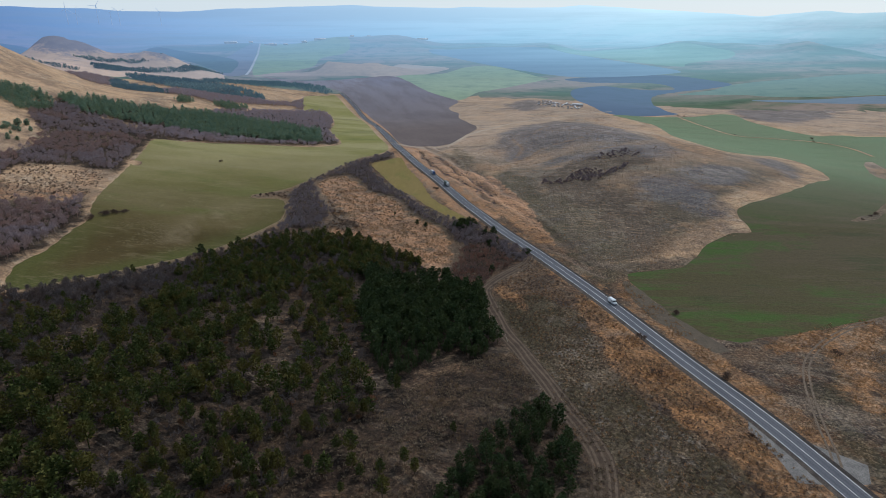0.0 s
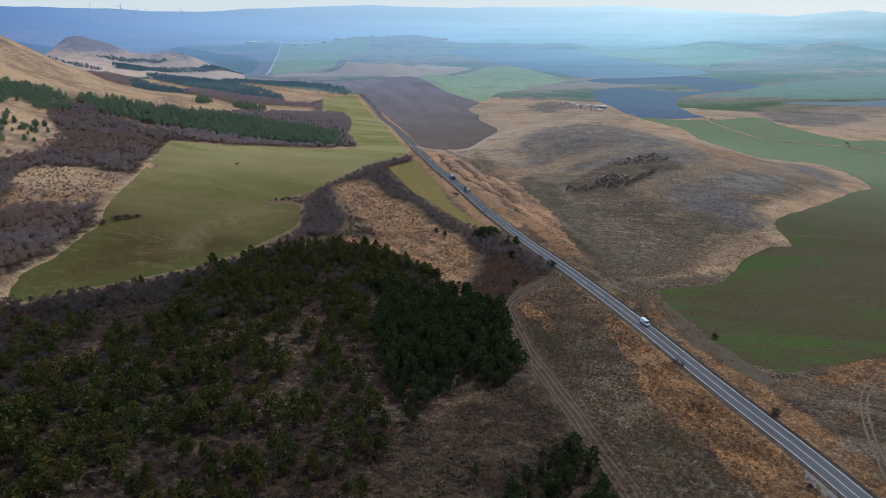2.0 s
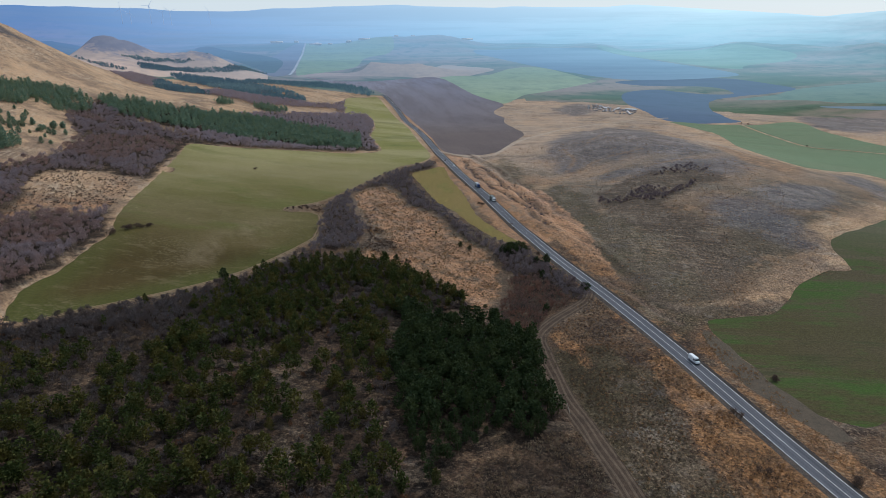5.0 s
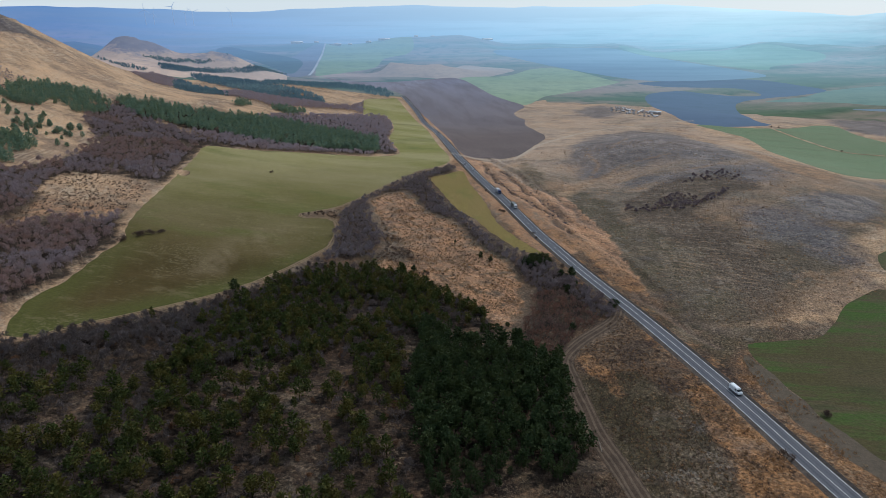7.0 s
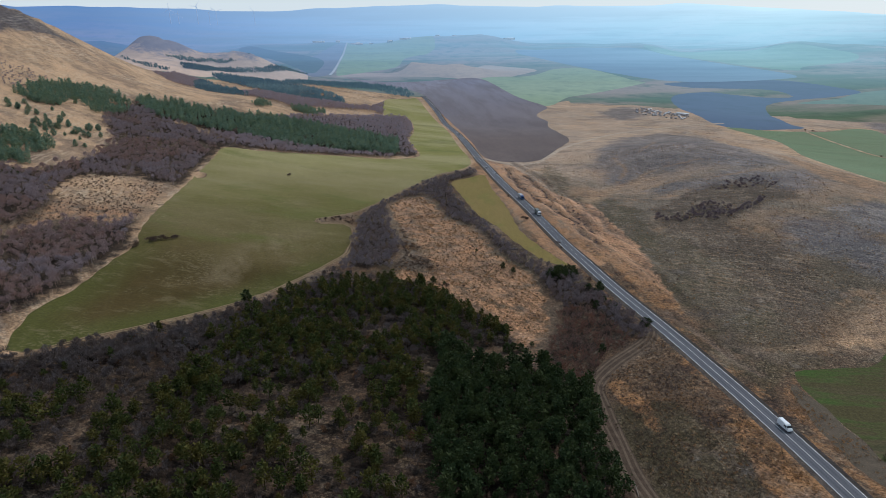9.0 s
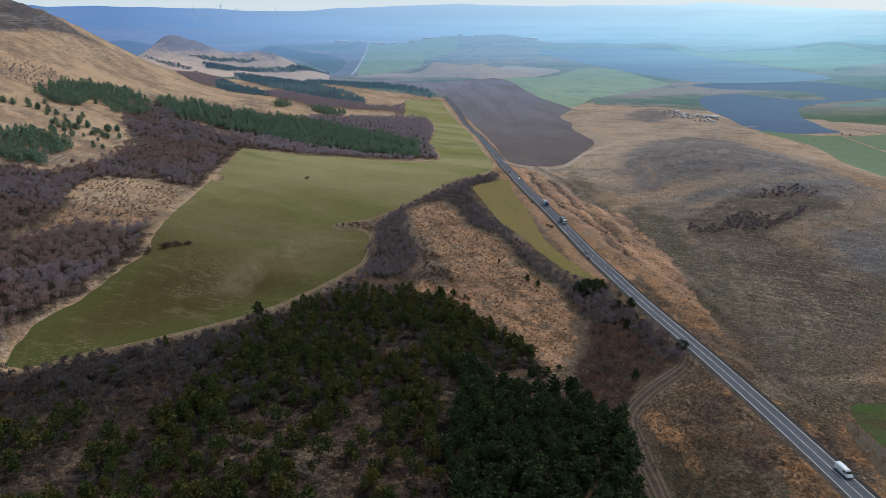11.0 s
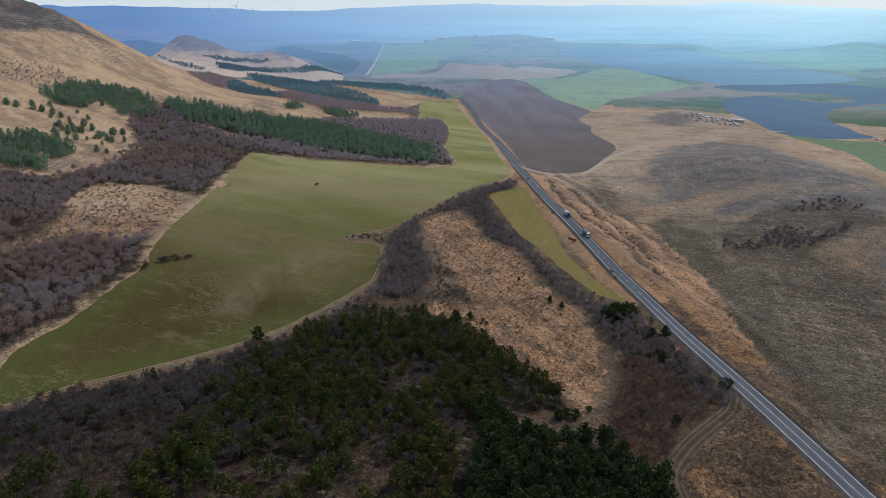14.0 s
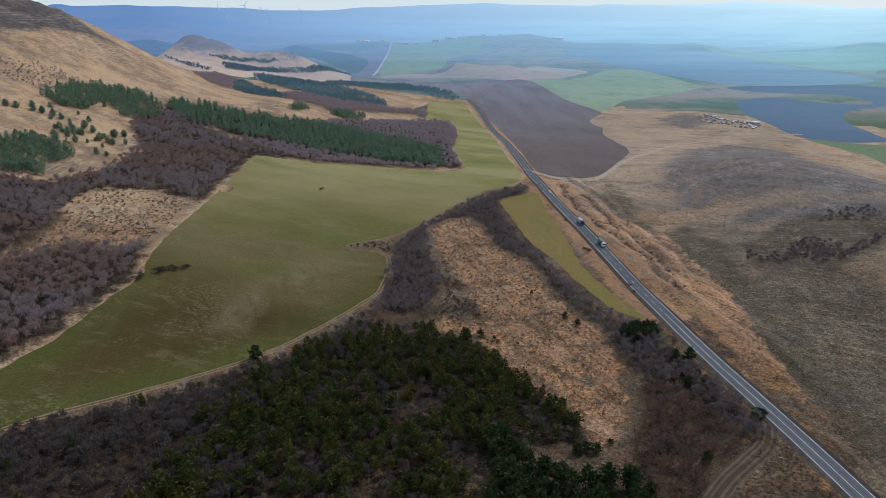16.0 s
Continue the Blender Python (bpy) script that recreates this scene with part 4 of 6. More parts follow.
def build_ground():
    from mathutils.geometry import delaunay_2d_cdt
    rng = np.random.default_rng(3)
    pts = []
    for x0, x1, y0, y1, s, hole in ((-360, 480, -40, 760, 9, None), (-1000, 1300, -300, 1500, 28, (-360, 480, -40, 760)),
                                    (-4700, 4700, -700, 4700, 85, (-1000, 1300, -300, 1500))):
        gx, gy = np.meshgrid(np.arange(x0, x1, s), np.arange(y0, y1, s))
        g = np.stack([gx.ravel(), gy.ravel()], 1) + rng.uniform(-0.25, 0.25, (gx.size, 2)) * s
        if hole:
            g = g[~((g[:, 0] > hole[0]) & (g[:, 0] < hole[1]) & (g[:, 1] > hole[2]) & (g[:, 1] < hole[3]))]
        pts.append(g[np.hypot(g[:, 0], g[:, 1]) < 4780])
    for x0, x1, sx, y0, y1, sy in ((86, 152, 1.7, 250, 690, 4.5), (152, 340, 5.0, 280, 700, 5.0), (55, 160, 3.4, 75, 300, 4.2), (-15, 125, 4.5, 240, 560, 4.5), (-680, -450, 8, 780, 1060, 11), (-800, -330, 13, 1480, 1800, 17)):
        gx, gy = np.meshgrid(np.arange(x0, x1, sx), np.arange(y0, y1, sy))
        pts.append(np.stack([gx.ravel(), gy.ravel()], 1) + rng.uniform(-0.5, 0.5, (gx.size, 2)))
    pts, edges = [np.concatenate(pts)], []
    count, rings = len(pts[0]), []
    for name, poly, material, label in ZONES:
        far = np.mean([p[1] for p in poly])
        ring = curve(poly, 5 if far < 900 else 14, True)
        ring += 0.5 * np.stack([np.sin(ring[:, 1] / 3.1), np.sin(ring[:, 0] / 3.7)], 1)
        rings.append(ring)
        n = len(ring)
        edges += [(count + i, count + (i + 1) % n) for i in range(n)]
        pts.append(ring)
        count += n
    v, _, f, _, _, _ = delaunay_2d_cdt([Vector(p) for p in np.concatenate(pts)], edges, [], 0, 0.01)
    v = np.array([tuple(p) for p in v])
    f = np.array([t for t in f if len(t) == 3])
    a0, b0, c0 = v[f[:, 0]], v[f[:, 1]], v[f[:, 2]]
    turn = (b0[:, 0] - a0[:, 0]) * (c0[:, 1] - a0[:, 1]) - (b0[:, 1] - a0[:, 1]) * (c0[:, 0] - a0[:, 0])
    f[turn < 0] = f[turn < 0][:, ::-1]
    mid = v[f].mean(1)
    kind = np.full(len(f), -1)
    for k, ring in enumerate(rings):
        kind[(kind < 0) & inside(ring, mid[:, 0], mid[:, 1])] = k
    kind[(kind < 0) & (mid[:, 1] > 1330 - 0.45 * (mid[:, 0] - 200) * (mid[:, 0] > 200))] = -2
    kind[(kind == -2) & (((mid[:, 0] + 590) / 330) ** 2 + ((mid[:, 1] - 1600) / 270) ** 2 < 1)] = -3
    z = land(v[:, 0], v[:, 1])
    x, y = v[:, 0], v[:, 1]
    road = away(curve(ROAD, 20), x, y, False)
    cover = {
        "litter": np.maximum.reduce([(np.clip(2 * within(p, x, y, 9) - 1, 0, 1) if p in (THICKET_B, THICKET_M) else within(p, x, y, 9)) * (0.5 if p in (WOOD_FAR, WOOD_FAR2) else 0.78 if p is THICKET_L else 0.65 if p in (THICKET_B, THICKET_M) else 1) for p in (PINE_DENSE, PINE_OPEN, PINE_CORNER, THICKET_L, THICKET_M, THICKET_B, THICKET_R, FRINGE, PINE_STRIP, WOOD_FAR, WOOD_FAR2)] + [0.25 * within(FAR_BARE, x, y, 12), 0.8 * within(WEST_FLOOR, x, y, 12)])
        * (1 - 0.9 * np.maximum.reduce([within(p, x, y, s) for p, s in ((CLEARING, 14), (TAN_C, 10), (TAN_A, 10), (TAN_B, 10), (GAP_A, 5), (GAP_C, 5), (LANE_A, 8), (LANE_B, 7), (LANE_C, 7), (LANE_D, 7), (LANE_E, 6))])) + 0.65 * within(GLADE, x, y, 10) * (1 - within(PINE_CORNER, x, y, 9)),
        "straw": np.maximum.reduce([0.6 * within(SCRUB, x, y, 8) * (1 - 0.6 * within(GREY_SCRUB, x, y, 12)), 0.4 * np.clip(1.5 - road / 14, 0, 1)] + [0.55 * within(CLEARING, x, y, 12), 0.85 * np.clip(1.6 - road / 14, 0, 1) * (y > 385)] + [within(p, x, y, 7) for p in (RUST_R, RUST_L, RUST_P, RUST_S)] + [0.7 * within(RUST_T, x, y, 9), 0.3 * within(GLADE, x, y, 8)]),
        "pale": np.minimum(1, np.clip((-190 - 0.18 * (y - 600) - x) / 60, 0, 1) * (y > 480) + np.maximum.reduce([within(TAN_A, x, y, 12), within(TAN_B, x, y, 12), within(TAN_C, x, y, 14), 0.8 * within(GOLD, x, y, 9)])
                           + np.clip(2.0 - away(GREENR, x, y) / 11, 0, 0.85) * (y > 280) + 0.4 * np.clip((y - 520) / 250, 0, 1) * (x > 90) + 0.75 * np.clip((y - 850) / 60, 0, 1) * (x < 20) + np.clip(1.6 - away(WHEAT, x, y) / 5, 0, 0.8) * np.clip(away(SOUTH, x, y, False) / 12, 0.25, 1)),
        "heath": np.minimum(1, np.maximum.reduce([within(p, x, y, s) for p, s in ((HEATH_A, 26), (HEATH_B, 30), (HEATH_C, 26), (HEATH_D, 14), (HEATH_G, 12), (HEATH_E, 20), (HEATH_F, 24), (HEATH_M, 30))]) + np.clip((z - 78) / 44, 0, 1) * (x < -350)),
        "olive": np.maximum.reduce([within(OLIVE, x, y, 16), 0.8 * within(OLIVE_LOW, x, y, 22), within(MEADOW, x, y, 10)]),
        "brown": np.maximum.reduce([within(BROWN, x, y, 20), within(BROWN2, x, y, 20), within(BROWN_M, x, y, 40), 0.3 * within(SCRUB, x, y, 8), 0.75 * within(GREY_SCRUB, x, y, 12), 0.3 * within(CLEARING, x, y, 10)]),
        "bald": within(BALD, x, y, 16),
        "rib": np.maximum.reduce([np.exp(-(away(line, x + 3 * np.sin(y / 11), y + 3 * np.sin(x / 13), False) / 3.2) ** 2) * 0.62 for line in RIBS] + [0.9 * within(CREST, x, y, 16), 0.65 * within(ORANGE, x, y, 16), 0.36 * within(RUST_HILL, x, y, 22)]),
        "cut": np.maximum.reduce([np.exp(-(away(line, x + 1.6 * np.sin(y / 7.0), y, False) / 2.0) ** 2) for line in (GULLY_A, GULLY_B, GULLY_C, GULLY_D)]),
        "lush": np.maximum(np.clip(1.05 - away(GREENR, x, y) / 40, 0, 0.66) * np.clip((360 - y) / 60, 0, 1), np.clip(1.5 - away(WHEAT, x, y) / 14, 0, 1) * np.clip((480 - y) / 150, 0, 1)),
        "earth": np.maximum(within(MARGIN, x, y, 4), within(LAYBY, x, y, 5)),
        "lane": 0.75 * np.maximum.reduce([within(p, x, y, 10) for p in (LANE_A, LANE_B, LANE_C, LANE_D, LANE_E)]),
        "dry": np.clip((x - np.interp(y, (200, 300, 500, 700, 1200), (180, 132, 88, 56, 40))) / 22, 0, 1) * np.clip((y - 250) / 60, 0, 1) + 0.6 * within(SCRUB, x, y, 8) + 0.6 * within(CLEARING, x, y, 10) + 0.5 * np.clip(1.6 - road / 14, 0, 1) * (y > 385) * (x < np.interp(y, (200, 300, 500, 700, 1200), (180, 132, 88, 56, 40))),
    }

    def piece(name, chosen, material, label):
        used, back = np.unique(f[chosen], return_inverse=True)
        me = mesh(name, np.column_stack([v[used], z[used]]), back.reshape(-1, 3), material, True, {k: c[used] for k, c in cover.items()})
        return tagged(new(name, me), label, name.split("_")[-1], kind="structure")

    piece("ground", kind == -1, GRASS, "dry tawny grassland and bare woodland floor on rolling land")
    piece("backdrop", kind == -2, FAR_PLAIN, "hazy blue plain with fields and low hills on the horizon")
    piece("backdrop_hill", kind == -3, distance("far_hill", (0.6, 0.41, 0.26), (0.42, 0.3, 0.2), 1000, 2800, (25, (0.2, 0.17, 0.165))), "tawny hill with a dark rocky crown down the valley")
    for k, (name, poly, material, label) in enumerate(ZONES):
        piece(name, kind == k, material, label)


build_ground()


# ---- road and tracks ----
def ribbon(line, offsets, rise, closed_ends=False):
    """A strip along a line, with its cross-section at the offsets, laid on the land."""
    t = np.gradient(line, axis=0)
    t /= np.linalg.norm(t, axis=1)[:, None]
    side = np.stack([t[:, 1], -t[:, 0]], 1)
    rows = [line + side * o for o in offsets]
    base = land(line[:, 0], line[:, 1])
    vs = np.concatenate([np.column_stack([r, np.where(np.isnan(q), land(r[:, 0], r[:, 1]) - 0.3, base + q)]) for r, q in zip(rows, np.broadcast_to(np.array(rise, float)[:, None], (len(rise), len(line))))])
    n, k = len(line), len(offsets)
    fs = [(j * n + i, j * n + i + 1, (j + 1) * n + i + 1, (j + 1) * n + i) for j in range(k - 1) for i in range(n - 1)]
    return vs, np.array(fs)[:, ::-1]


ROAD_LINE = curve([(128, -60), (128, 0)] + ROAD, 6)


def build_road():
    vs, fs = ribbon(ROAD_LINE, (-6.2, -4.1, 4.1, 6.2), (np.nan, 0.4, 0.4, np.nan))
    tagged(new("verge", mesh("verge", vs, fs, VERGE, True)), "grey gravel verge of the road embankment", "verge", kind="structure")
    # near-black strip along the east side of the road
    vs, fs = ribbon(ROAD_LINE, (3.95, 4.8, 6.7), (0.43, 0.35, np.nan))
    tagged(new("shoulder", mesh("shoulder", vs, fs, gravel("dark_ground", (0.024, 0.02, 0.018), (0.06, 0.05, 0.043)), True)), "strip of dark ground along the road", "shoulder", kind="structure")
    off = (-3.65, -2.6, -1.75, -0.9, 0.0, 0.9, 1.75, 2.6, 3.65)
    vs, fs = ribbon(ROAD_LINE, off, [0.5] * 9)
    wheel = np.repeat([0, 1, 0, 1, 0, 1, 0, 1, 0], len(ROAD_LINE))
    road = tagged(new("road", mesh("road", vs, fs, ASPHALT, True, {"wheel": wheel})), "two-lane grey asphalt road with white lines", "road", kind="structure")
    for o in (-3.3, 3.3):
        vs, fs = ribbon(ROAD_LINE, (o - 0.1, o + 0.1), (0.515, 0.515))
        part("edge_line", mesh("edge_line", vs, fs, ROAD_PAINT), road, "solid white edge line")
    near = curve(ROAD, 3)
    near = near[near[:, 1] < 395]
    vs, fs = ribbon(near, (-0.09, 0.09), (0.515, 0.515))
    part("centre_line", mesh("centre_line", vs, fs, ROAD_PAINT), road, "solid white centre line")
    fine = curve(ROAD, 3)
    fine = fine[(fine[:, 1] > 395) & (fine[:, 1] < 900)]
    for i in range(0, len(fine) - 3, 3):
        vs, fs = ribbon(fine[i:i + 2], (-0.09, 0.09), (0.515, 0.515))
        part("centre_dash", mesh("centre_dash", vs, fs, ROAD_PAINT), road)


def track(name, points, material, gauge, label, wide=0.45, rise=0.1):
    line = curve(points, 4)
    bed = tagged(new(name, None), label, "track", kind="structure")
    for o in (-gauge / 2, gauge / 2):
        vs, fs = ribbon(line + 0.25 * np.sin(np.arange(len(line)) * 0.9)[:, None], (o - wide, o, o + wide), (rise, rise + 0.03, rise))
        part("wheel_rut", mesh("wheel_rut", vs, fs, material, True), bed)
    return bed


build_road()


# ---- vegetation ----
def tube(a0, b0, r0, r1, sides=5):
    a0, b0 = np.array(a0, float), np.array(b0, float)
    d = (b0 - a0) / np.linalg.norm(b0 - a0)
    u = np.cross(d, (0.3, 0.9, 0.2) if abs(d[2]) > 0.6 else (0, 0, 1))
    u /= np.linalg.norm(u)
    w = np.cross(d, u)
    k = np.arange(sides) * 2 * np.pi / sides
    ring = np.cos(k)[:, None] * u + np.sin(k)[:, None] * w
    vs = np.concatenate([a0 + ring * r0, b0 + ring * r1])
    fs = [t for i in range(sides) for t in ((i, (i + 1) % sides, sides + i), ((i + 1) % sides, sides + (i + 1) % sides, sides + i))]
    return vs, np.array(fs)


def joined(bits):
    vs, fs, n = [], [], 0
    for v, f in bits:
        vs.append(v)
        fs.append(np.asarray(f) + n)
        n += len(v)
    return np.concatenate(vs), np.concatenate(fs)


def tufts(centres, ways, long, wide, rng):
    """Sprays of needles: a pointed blade folded along its middle, round each way."""
    n = len(centres)
    ways = ways / np.linalg.norm(ways, axis=1)[:, None]
    s = np.cross(ways, rng.normal(size=(n, 3)))
    s /= np.linalg.norm(s, axis=1)[:, None]
    u = np.cross(ways, s)
    long, wide = np.asarray(long).reshape(-1, 1), np.asarray(wide).reshape(-1, 1)
    tail, tip, mid = centres - ways * long * 0.4, centres + ways * long * 0.6, centres + ways * long * 0.1
    vs = np.stack([tail, mid + (s + 0.5 * u) * wide, tip, mid - (s - 0.5 * u) * wide], 1).reshape(-1, 3)
    b = np.arange(n)[:, None] * 4
    fs = np.stack([b + [0, 1, 2], b + [0, 2, 3]], 1).reshape(-1, 3)
    return vs, fs


def pine(seed, count, size, high=9.0, broad=2.2, low=0.22, whorls=9):
    """Trunk and crown of a young pine: whorls of limbs, each set with sprays."""
    rng = np.random.default_rng(seed)
    lean = rng.normal(0, 0.02, 2)
    trunk = [tube((0, 0, -0.6), (lean[0] * high, lean[1] * high, high * 0.93), high * 0.02, 0.03, 5)]
    c, w = [], []
    lobes = rng.uniform(0.7, 1.2, 7)
    for i in range(whorls):
        u = low + (1 - low) * (i + 0.3) / whorls
        reach = broad * (1 - ((u - low) / (1 - low)) ** 1.6) ** 0.75 * min(1, 0.55 + 2.2 * (u - low)) + 0.12
        arms = 5 if i < whorls - 2 else 3
        for k in range(arms):
            a0 = 2 * np.pi * (k + 0.5 * (i % 2)) / arms + rng.normal(0, 0.25)
            r = reach * rng.uniform(0.75, 1.15) * lobes[int((a0 % 6.283) / 6.284 * 7)]
            root = np.array([lean[0] * high * u, lean[1] * high * u, high * u])
            tip = root + (r * np.cos(a0), r * np.sin(a0), r * rng.uniform(0.1, 0.4))
            if i < 5 and count > 250:
                trunk.append(tube(root, root + 0.8 * (tip - root), 0.05, 0.015, 3))
            m = max(1, int(round(count * (r + 0.3) / (whorls * arms * (0.62 * broad + 0.3)))))
            for q in range(m):
                s = 1 - 0.75 * (q + rng.uniform(0, 0.6)) / m
                c.append(root + (tip - root) * s + rng.normal(0, 0.16 * broad / 2, 3))
                w.append((np.cos(a0), np.sin(a0), rng.uniform(0.15, 1.1)) + rng.normal(0, 0.4, 3))
    for q in range(3):
        c.append(np.array([lean[0] * high, lean[1] * high, high * (0.9 + 0.04 * q)]))
        w.append(np.array([rng.normal(0, 0.2), rng.normal(0, 0.2), 1.0]))
    c, w = np.array(c), np.array(w)
    return joined(trunk), tufts(c, w, size * rng.uniform(0.8, 1.3, len(c)), size * rng.uniform(0.24, 0.4, len(c)), rng)


def bare(seed, count, high=5.5, broad=2.3, thick=0.05, limbs=6):
    """Trunk and twigs of a leafless tree: forked limbs and a haze of thin shoots."""
    rng = np.random.default_rng(seed)
    trunk = [tube((0, 0, -0.4), (0, 0, high * 0.35), high * 0.02, high * 0.013, 4)]
    starts = []
    for k in range(limbs):
        a0 = 2 * np.pi * k / limbs + rng.normal(0, 0.3)
        root = np.array([0, 0, high * rng.uniform(0.12, 0.36)])
        knee = root + (0.45 * broad * np.cos(a0), 0.45 * broad * np.sin(a0), high * rng.uniform(0.2, 0.35))
        tip = knee + (0.4 * broad * np.cos(a0 + 0.3), 0.4 * broad * np.sin(a0 + 0.3), high * rng.uniform(0.12, 0.3))
        trunk += [tube(root, knee, high * 0.009, high * 0.006, 3), tube(knee, tip, high * 0.006, high * 0.002, 3)]
        starts += [(root, knee), (knee, tip), (knee, tip)]
    n = count
    pick = rng.integers(0, len(starts), n)
    s = rng.uniform(0.2, 1, (n, 1))
    p = np.array([starts[i][0] for i in pick]) * (1 - s) + np.array([starts[i][1] for i in pick]) * s
    way = p * (1, 1, 0.2) / broad + rng.normal(0, 0.5, (n, 3)) + (0, 0, 0.55)
    way /= np.linalg.norm(way, axis=1)[:, None]
    long = high * rng.uniform(0.12, 0.27, (n, 1))
    side = np.cross(way, rng.normal(size=(n, 3)))
    side *= thick / np.linalg.norm(side, axis=1)[:, None]
    vs = np.stack([p - side, p + side, p + way * long], 1).reshape(-1, 3)
    return joined(trunk), (vs, np.arange(3 * n).reshape(-1, 3))


def domed(seed, count, high, broad, thick):
    """A leafless tree with a rounded head of shoots, each springing from the stem side and fanning out."""
    rng = np.random.default_rng(seed)
    d = rng.normal(size=(count, 3))
    d[:, 2] = np.abs(d[:, 2]) * 1.1 + 0.1
    d /= np.linalg.norm(d, axis=1)[:, None]
    lumps = 1 + 0.22 * np.sin(4 * np.arctan2(d[:, 1], d[:, 0]) + rng.uniform(0, 6))
    tip = d * (broad, broad, high * 0.62) * (rng.uniform(0.72, 1.0, count) * lumps)[:, None] + (0, 0, high * 0.36)
    root = tip * (0.5, 0.5, 0.6) + rng.normal(0, 0.12 * broad, (count, 3))
    side = np.cross(tip - root, rng.normal(size=(count, 3)))
    side *= thick / np.linalg.norm(side, axis=1)[:, None]
    vs = np.stack([root - side, root + side, tip], 1).reshape(-1, 3)
    return joined([tube((0, 0, -0.4), (0, 0, high * 0.5), high * 0.022, high * 0.012, 4), (vs, np.arange(3 * count).reshape(-1, 3))])


def hazed(seed, count, high, broad, long, thick, lobes=6, seat=0.74):
    """A leafless tree seen as a rounded haze of fine shoots, thickest in lobes near the top."""
    rng = np.random.default_rng(seed)
    a0, u = rng.uniform(0, 6.283, lobes), np.sqrt(rng.uniform(0.05, 1, lobes))
    mids = np.stack([0.55 * broad * u * np.cos(a0), 0.55 * broad * u * np.sin(a0), high * (seat - 0.22 * u * u)], 1)
    d = rng.normal(size=(count, 3)) + (0, 0, 0.45)
    d /= np.linalg.norm(d, axis=1)[:, None]
    at = mids[rng.integers(0, lobes, count)] + d * (0.5 * broad, 0.5 * broad, 0.26 * high) * rng.uniform(0.35, 1.0, (count, 1)) ** 0.6
    way = d * (0.8, 0.8, 0.5) + (0, 0, 0.55) + rng.normal(0, 0.35, (count, 3))
    way *= long * rng.uniform(0.6, 1.2, (count, 1)) / np.linalg.norm(way, axis=1)[:, None]
    side = np.cross(way, rng.normal(size=(count, 3)))
    side *= thick / np.linalg.norm(side, axis=1)[:, None]
    vs = np.stack([at - way * 0.5 - side, at - way * 0.5 + side, at + way * 0.5], 1).reshape(-1, 3)
    return joined([tube((0, 0, -0.4), (0, 0, high * 0.7), high * 0.022, high * 0.008, 3), (vs, np.arange(3 * count).reshape(-1, 3))])


def sown(poly, step, seed, keep=1.0, patch=0.0, wave=25.0, feather=2.5):
    """Places strewn over an outline, about a step apart; patch: how far they leave gaps."""
    rng = np.random.default_rng(seed)
    p = np.array(poly, float)
    gx, gy = np.meshgrid(np.arange(p[:, 0].min(), p[:, 0].max(), step), np.arange(p[:, 1].min(), p[:, 1].max(), step))
    x = gx.ravel() + rng.uniform(-0.55, 0.55, gx.size) * step
    y = gy.ravel() + rng.uniform(-0.55, 0.55, gx.size) * step
    ok = inside(poly, x, y) & (rng.uniform(0, 1, len(x)) < keep)
    if patch:
        f = np.sin(x / wave + 2 * np.sin(y / wave / 1.7)) * np.sin(y / wave * 1.3 + 1.5 * np.sin(x / wave / 1.3)) + rng.normal(0, 0.35, len(x))
        ok &= f > patch - 1
    rim = away(poly, x, y)
    ok &= rim > feather * (0.5 + 0.9 * np.sin(x / 5.3 + 2 * np.sin(y / 7.7)) * np.sin(y / 6.1)) + rng.normal(0, 0.3 * feather, len(x))
    ok &= away(ROAD_LINE, x, y, False) > 7.0
    return np.stack([x, y], 1)[ok]


def strewn(name, kinds, places, sizes, material, label, seed=0, squash=0.0):
    """One object of many alike plants, each turned and scaled."""
    rng = np.random.default_rng(seed)
    vs, fs, n = [], [], 0
    z = land(places[:, 0], places[:, 1])
    for (x, y), h, s in zip(places, z, sizes):
        v, f = kinds[rng.integers(len(kinds))]
        a0 = rng.uniform(0, 6.283)
        c, q = np.cos(a0) * s, np.sin(a0) * s
        vs.append(np.column_stack([v[:, 0] * c - v[:, 1] * q + x, v[:, 0] * q + v[:, 1] * c + y, v[:, 2] * s * rng.uniform(0.85, 1.15) + h]))
        fs.append(f + n)
        n += len(v)
    ob = new(name, mesh(name, np.concatenate(vs), np.concatenate(fs), material))
    return tagged(ob, label, name.split("_")[-1], kind="stuff")


def clipped(places, *polys):
    for p in polys:
        places = places[~inside(p, places[:, 0], places[:, 1])]
    return places


def planted(name, kinds, places, sizes, label, category, group, seed):
    """Trees as things of their own, each with its trunk and crown."""
    rng = np.random.default_rng(seed)
    firsts = {}
    z = land(places[:, 0], places[:, 1])
    for (x, y), h, s in zip(places, z, sizes):
        k = rng.integers(len(kinds))
        a0, up = rng.uniform(0, 360), rng.uniform(0.88, 1.15)
        m = pose(x, y, h, rng.normal(0, 2), rng.normal(0, 2), a0) @ Matrix.Diagonal((s, s, s * up, 1))
        if k in firsts:
            copy_thing(firsts[k], m)
            continue
        tree = tagged(new(name), label, category, group)
        (tv, tf), (cv, cf), crown_material = kinds[k]
        part("trunk", mesh("trunk", tv, tf, BARK), tree)
        part("crown", mesh("crown", cv, cf, crown_material), tree)
        firsts[k] = tree
        tree.matrix_basis = m


